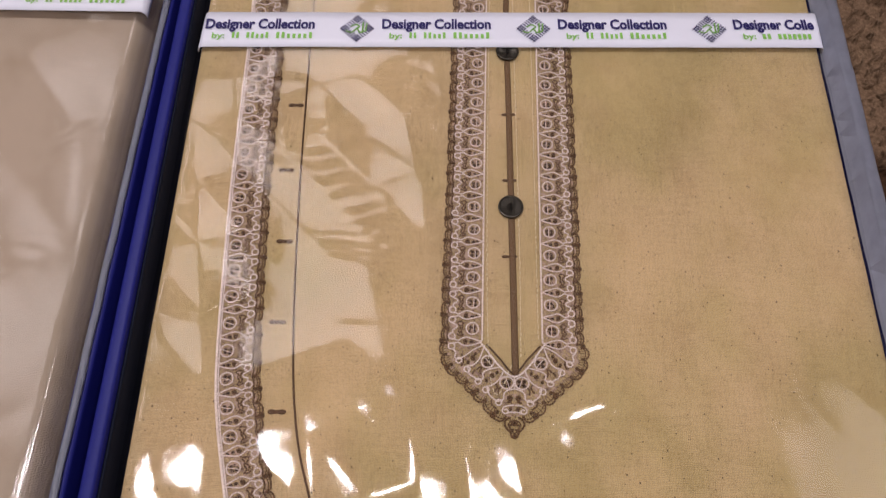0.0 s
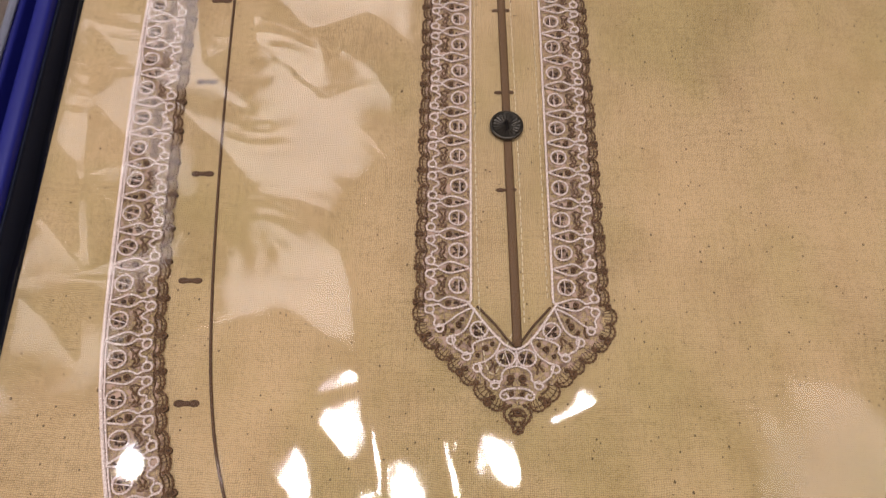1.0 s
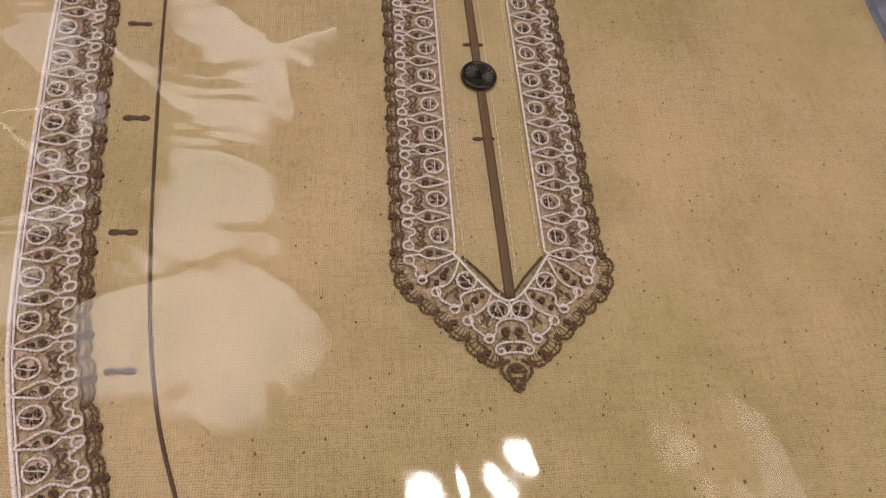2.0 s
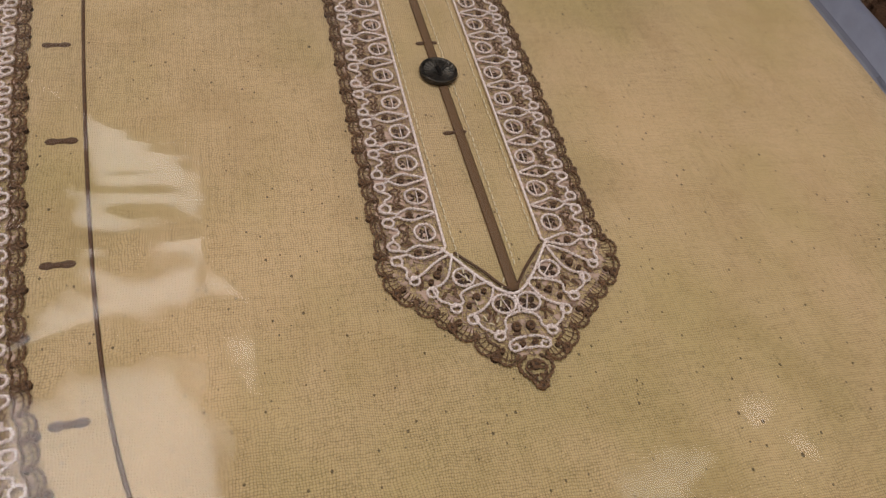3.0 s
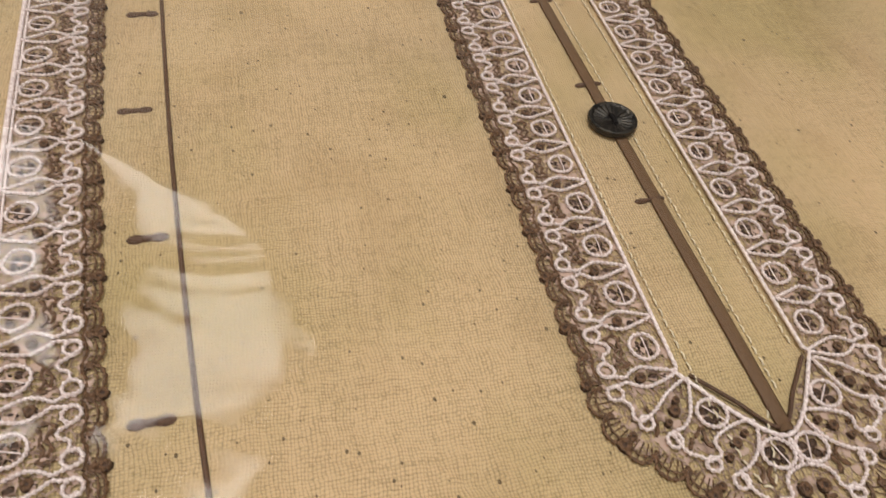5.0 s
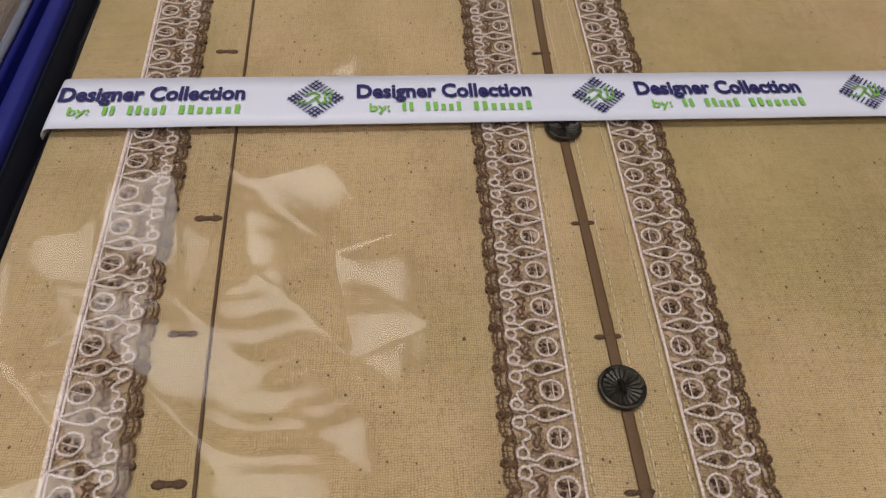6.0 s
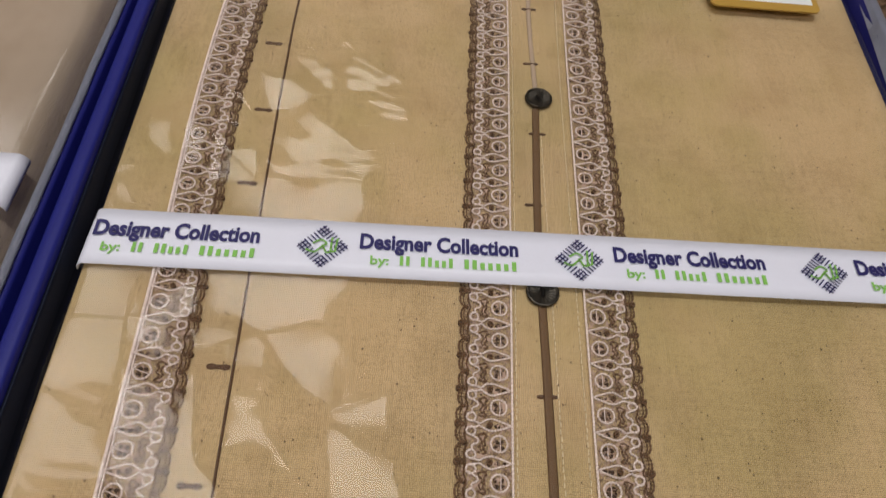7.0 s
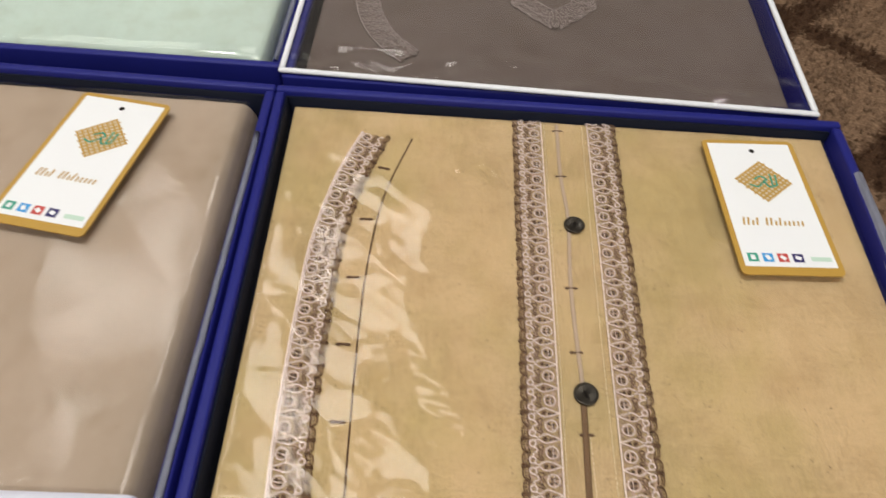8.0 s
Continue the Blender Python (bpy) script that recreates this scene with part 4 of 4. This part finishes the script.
def ribbon(x0, x1, y0, slope, z, marks, label):
    """A printed ribbon that runs over the pack and dips over its two edges."""
    half = 0.0117
    r = thing("ribbon_band", label, "ribbon", pose(0, 0, 0))
    v, f = [], []
    bend = np.array([0.0034, 0.0033, 0.0030, 0.0024, 0.0016, 0.0008])
    fall = [0.0045, 0.0032, 0.0022, 0.0013, 0.0005, 0.0001]
    xs = np.concatenate((x0 - bend, np.linspace(x0, x1, 90), x1 + bend[::-1]))
    drop = fall + [0.0] * 90 + fall[::-1]
    def surface(x):
        return z + 0.0002 * noise.noise((x * 40, y0, 2.0))
    for x, d in zip(xs, drop):
        for e in np.linspace(-1, 1, 5):
            v.append((x, y0 + slope * x + e * half, surface(x) - d - 0.0002 * e * e))
    for i in range(len(xs) - 1):
        for j in range(4):
            a = i * 5 + j
            f.append((a, a + 1, a + 6, a + 5)[::-1])
    me = mesh_of("band", v, f)
    band = part("band", me, "ribbon", r)
    band.modifiers.new("thickness", "SOLIDIFY").thickness = 0.0003
    def put(name, data, mat, x, dy, lab):
        me = data.copy() if isinstance(data, bpy.types.Mesh) else data.mesh(name)
        ob = part(name, me, mat, band, lab, "" if name == "printed_bar" else "stuff")
        ob.matrix_world = pose(x, y0 + slope * x + dy, z + 0.0005, 0, 0, math.degrees(math.atan(slope)))
    for gx in marks:
        if x0 < gx - 0.006 < gx + 0.006 < x1:
            put("woven_mark", woven_mark(0.0125, 0.785), "ink_navy", gx, 0.0, "navy diamond printed mark")
            put("woven_scribble", scribble(0.0135), "ink_green", gx, 0.0, "green printed squiggle")
        if gx + 0.0705 < x1 + 0.002 and gx + 0.013 > x0 - 0.002:
            put("printed_lettering", words, "ink_navy", gx + 0.0132, 0.0000, "navy printed words")
            put("printed_lettering", small, "ink_green", gx + 0.0175, -0.0066, "green printed words")
            for a, b, n in ((0.0275, 0.0320, 2), (0.0350, 0.0475, 5), (0.0505, 0.0705, 7)):
                w = (b - a) / n
                for k in range(n):
                    s = Soup()
                    h = 0.0040 if k < 2 or k == n - 1 else 0.0029
                    plate(s, 0, h / 2, w * 0.55, h)
                    put("printed_bar", s, "ink_green", gx + a + w * (k + 0.5), -0.0066, "")
        elif gx + 0.0540 < x1:
            put("printed_lettering", cut_words, "ink_navy", gx + 0.0132, 0.0, "navy printed words running over the edge")
            put("printed_lettering", small, "ink_green", gx + 0.0175, -0.0066, "green printed words")
            for k in range(9):
                s = Soup()
                plate(s, 0, 0.0016, 0.0017, 0.0034)
                put("printed_bar", s, "ink_green", gx + 0.0285 + 0.0026 * k + 0.003 * (k > 1), -0.0066, "")
    return r


ribbon(-0.1605, 0.1618, 0.1055, 0.0375, TOP + 0.0036, (-0.174, -0.081, 0.012, 0.105), "white satin ribbon printed in navy and green across the mustard suit")
ribbon(-0.5210, -0.1962, 0.1215, 0.0200, 0.0575, (-0.460, -0.367, -0.2745), "white satin ribbon printed in navy and green across the taupe suit")


# ---- swing tags ----
def swing_tag(m, label):
    """A card with a gold border, a white face, a punched hole, a printed diamond and a row of small squares."""
    w, h = 0.0560, 0.1040
    t = thing("swing_tag", label, "tag", m, "swing tags")
    bm = bmesh.new()
    bmesh.ops.create_grid(bm, x_segments=1, y_segments=1, size=0.5, matrix=Matrix.Diagonal((w, h, 1, 1)))
    bmesh.ops.bevel(bm, geom=bm.verts[:], offset=0.0035, segments=5, affect="VERTICES", profile=0.5)
    bmesh.ops.solidify(bm, geom=bm.faces[:], thickness=-0.0008)
    card = part("card", bm, "card_gold", t, "ochre gold card edge")
    def on(name, data, mat, x, y, lift, lab="", parent=card, kind=""):
        ob = part(name, data if isinstance(data, (bmesh.types.BMesh, bpy.types.Mesh)) else data.mesh(name), mat, parent, lab, kind)
        ob.location = (x, y, 0.0008 + lift)
    on("white_face", slab(-0.0250, 0.0250, -0.0465, 0.0490, 0, 0.00015), "card_white", 0, 0, 0, "white card face")
    s = Soup()
    s.blob((0, 0, 0), 0.0017, 0.0017, 0.0003, 0, 12)
    on("punched_hole", s, "dark_hole", 0.001, 0.0425, 0.0002)
    s = Soup()
    plate(s, 0, 0, 0.0222, 0.0222, 0.700)
    on("mark_ground", s, "card_beige", 0.0015, 0.0170, 0.00022, "pale beige diamond")
    s = Soup()
    for k in range(9):
        plate(s, 0, (k - 4) * 0.0028, 0.0240 + 0.0014 * (k % 2), 0.0013)
        plate(s, (k - 4) * 0.0028, 0, 0.0009, 0.0238, 0.0, 0.00005)
    for i in range(len(s.v)):
        x, y, z = s.v[i]
        s.v[i] = (x * 0.766 - y * 0.643, x * 0.643 + y * 0.766, z)
    on("woven_mark", s, "card_gold", 0.0015, 0.0170, 0.0003, "gold diamond printed mark", card, "stuff")
    on("woven_scribble", scribble(0.021), "ink_teal", 0.0015, 0.0165, 0.0004, "teal printed squiggle", card, "stuff")
    for a, n in ((-0.0180, 4), (-0.0050, 9)):
        for k in range(n):
            s = Soup()
            h = 0.0058 if k < 2 or k == 3 else 0.0036
            plate(s, 0, h / 2, 0.0011, h, -0.2)
            on("printed_bar", s, "card_gold", a + 0.0025 * k, -0.0175, 0.0003)
    for k, ink in enumerate(("ink_teal", "ink_blue", "ink_red", "ink_navy")):
        s = Soup()
        plate(s, 0, 0, 0.0058, 0.0058)
        on("printed_square", s, ink, -0.0195 + 0.0082 * k, -0.0405, 0.0003)
        s = Soup()
        plate(s, 0, 0, 0.0024, 0.0032, 0.4 * k)
        on("printed_glyph", s, "card_white", -0.0195 + 0.0082 * k, -0.0405, 0.0004)
    s = Soup()
    plate(s, 0, 0, 0.0110, 0.0030)
    on("printed_bar", s, "ink_pale", 0.0175, -0.0410, 0.0003)
    return t


swing_tag(pose(0.1142, 0.3165, TOP + 0.0048, 0, 0, 2.0), "white swing tag with gold border lying on the mustard suit")
swing_tag(pose(-0.2835, 0.3205, 0.0580, 0, 0, -9.0) @ Matrix.Scale(1.05, 4), "white swing tag with gold border lying on the taupe suit")


# ---- window lid over the dark suit ----
def window_lid():
    lid = thing("window_lid", "white framed clear window lid on the dark suit's box", "box lid")
    nw, ne, se, sw = (-0.1880, 1.0060), (0.1690, 1.0060), (0.1632, 0.3906), (-0.1872, 0.4090)
    z0, z1, w = RIM + 0.0006, RIM + 0.0036, 0.0040
    for a, b, o in ((sw, se, (0, 1)), (nw, ne, (0, -1))):
        part("frame_bar", wall_bar(a, b, o, z0, z1, w), "white_board", lid)
    for a, b, o in ((sw, nw, (1, 0)), (se, ne, (-1, 0))):
        a, b = (a[0], a[1] + w + 0.0001), (b[0], b[1] - w - 0.0001)
        part("frame_bar", wall_bar(a, b, o, z0, z1, w), "white_board", lid)
    v = []
    n = 70
    for j in range(n + 1):
        for i in range(n + 1):
            s, t = i / n, (j / n) ** 2
            x = (sw[0] + 0.004) * (1 - s) + (se[0] - 0.004) * s
            y = (0.4122 - 0.0183 * s) * (1 - t) + 1.0 * t
            crease = 0.0075 * math.exp(-22 * t) * noise.noise((x * 45, y * 80, 6))
            v.append((x, y, z0 + 0.0007 * noise.noise((x * 20, y * 20, 4)) + crease + 0.0001))
    f = [(j * (n + 1) + i, j * (n + 1) + i + 1, (j + 1) * (n + 1) + i + 1, (j + 1) * (n + 1) + i) for j in range(n) for i in range(n)]
    p = part("window_film", mesh_of("window_film", v, f), "film_loose", lid, "clear plastic window")
    p.visible_shadow = False


window_lid()


# ---- embroidery on the dark suit ----
def tonal_band(band, label):
    trim = part("embroidery_band", net_mesh([band], 0.0485), "umber", suit_umber, label)
    lm = LaceMeshes()
    lace_repeats(lm, band, 0.0495, 31)
    lm.edge.tube(edge_line(band, 0.0495), 0.0005, 5)
    lm.finish(trim, "umber_cord", "umber_cord")


curve = smooth_line([(-0.153, 0.560), (-0.1480, 0.507), (-0.1330, 0.466), (-0.1060, 0.435)], 24)
tonal_band(along(curve, np.linspace(0, 0.134, 12), -1), "tonal mauve embroidery along the curved edge")
for side in (-1, 1):
    ys = np.linspace(0.65, 0.521, 12)
    inner = np.array([(0.001 + side * 0.014, y) for y in ys] + [(0.001 + side * 0.007, 0.5145), (0.0010, 0.5080)])
    outer = np.array([(0.001 + side * 0.0325, y - 0.0007 * i) for i, y in enumerate(ys)] + [(0.001 + side * 0.0165, 0.4975), (0.0012, 0.4820)])
    tonal_band(LaceBand(inner, outer), "tonal mauve embroidery ending in a point")
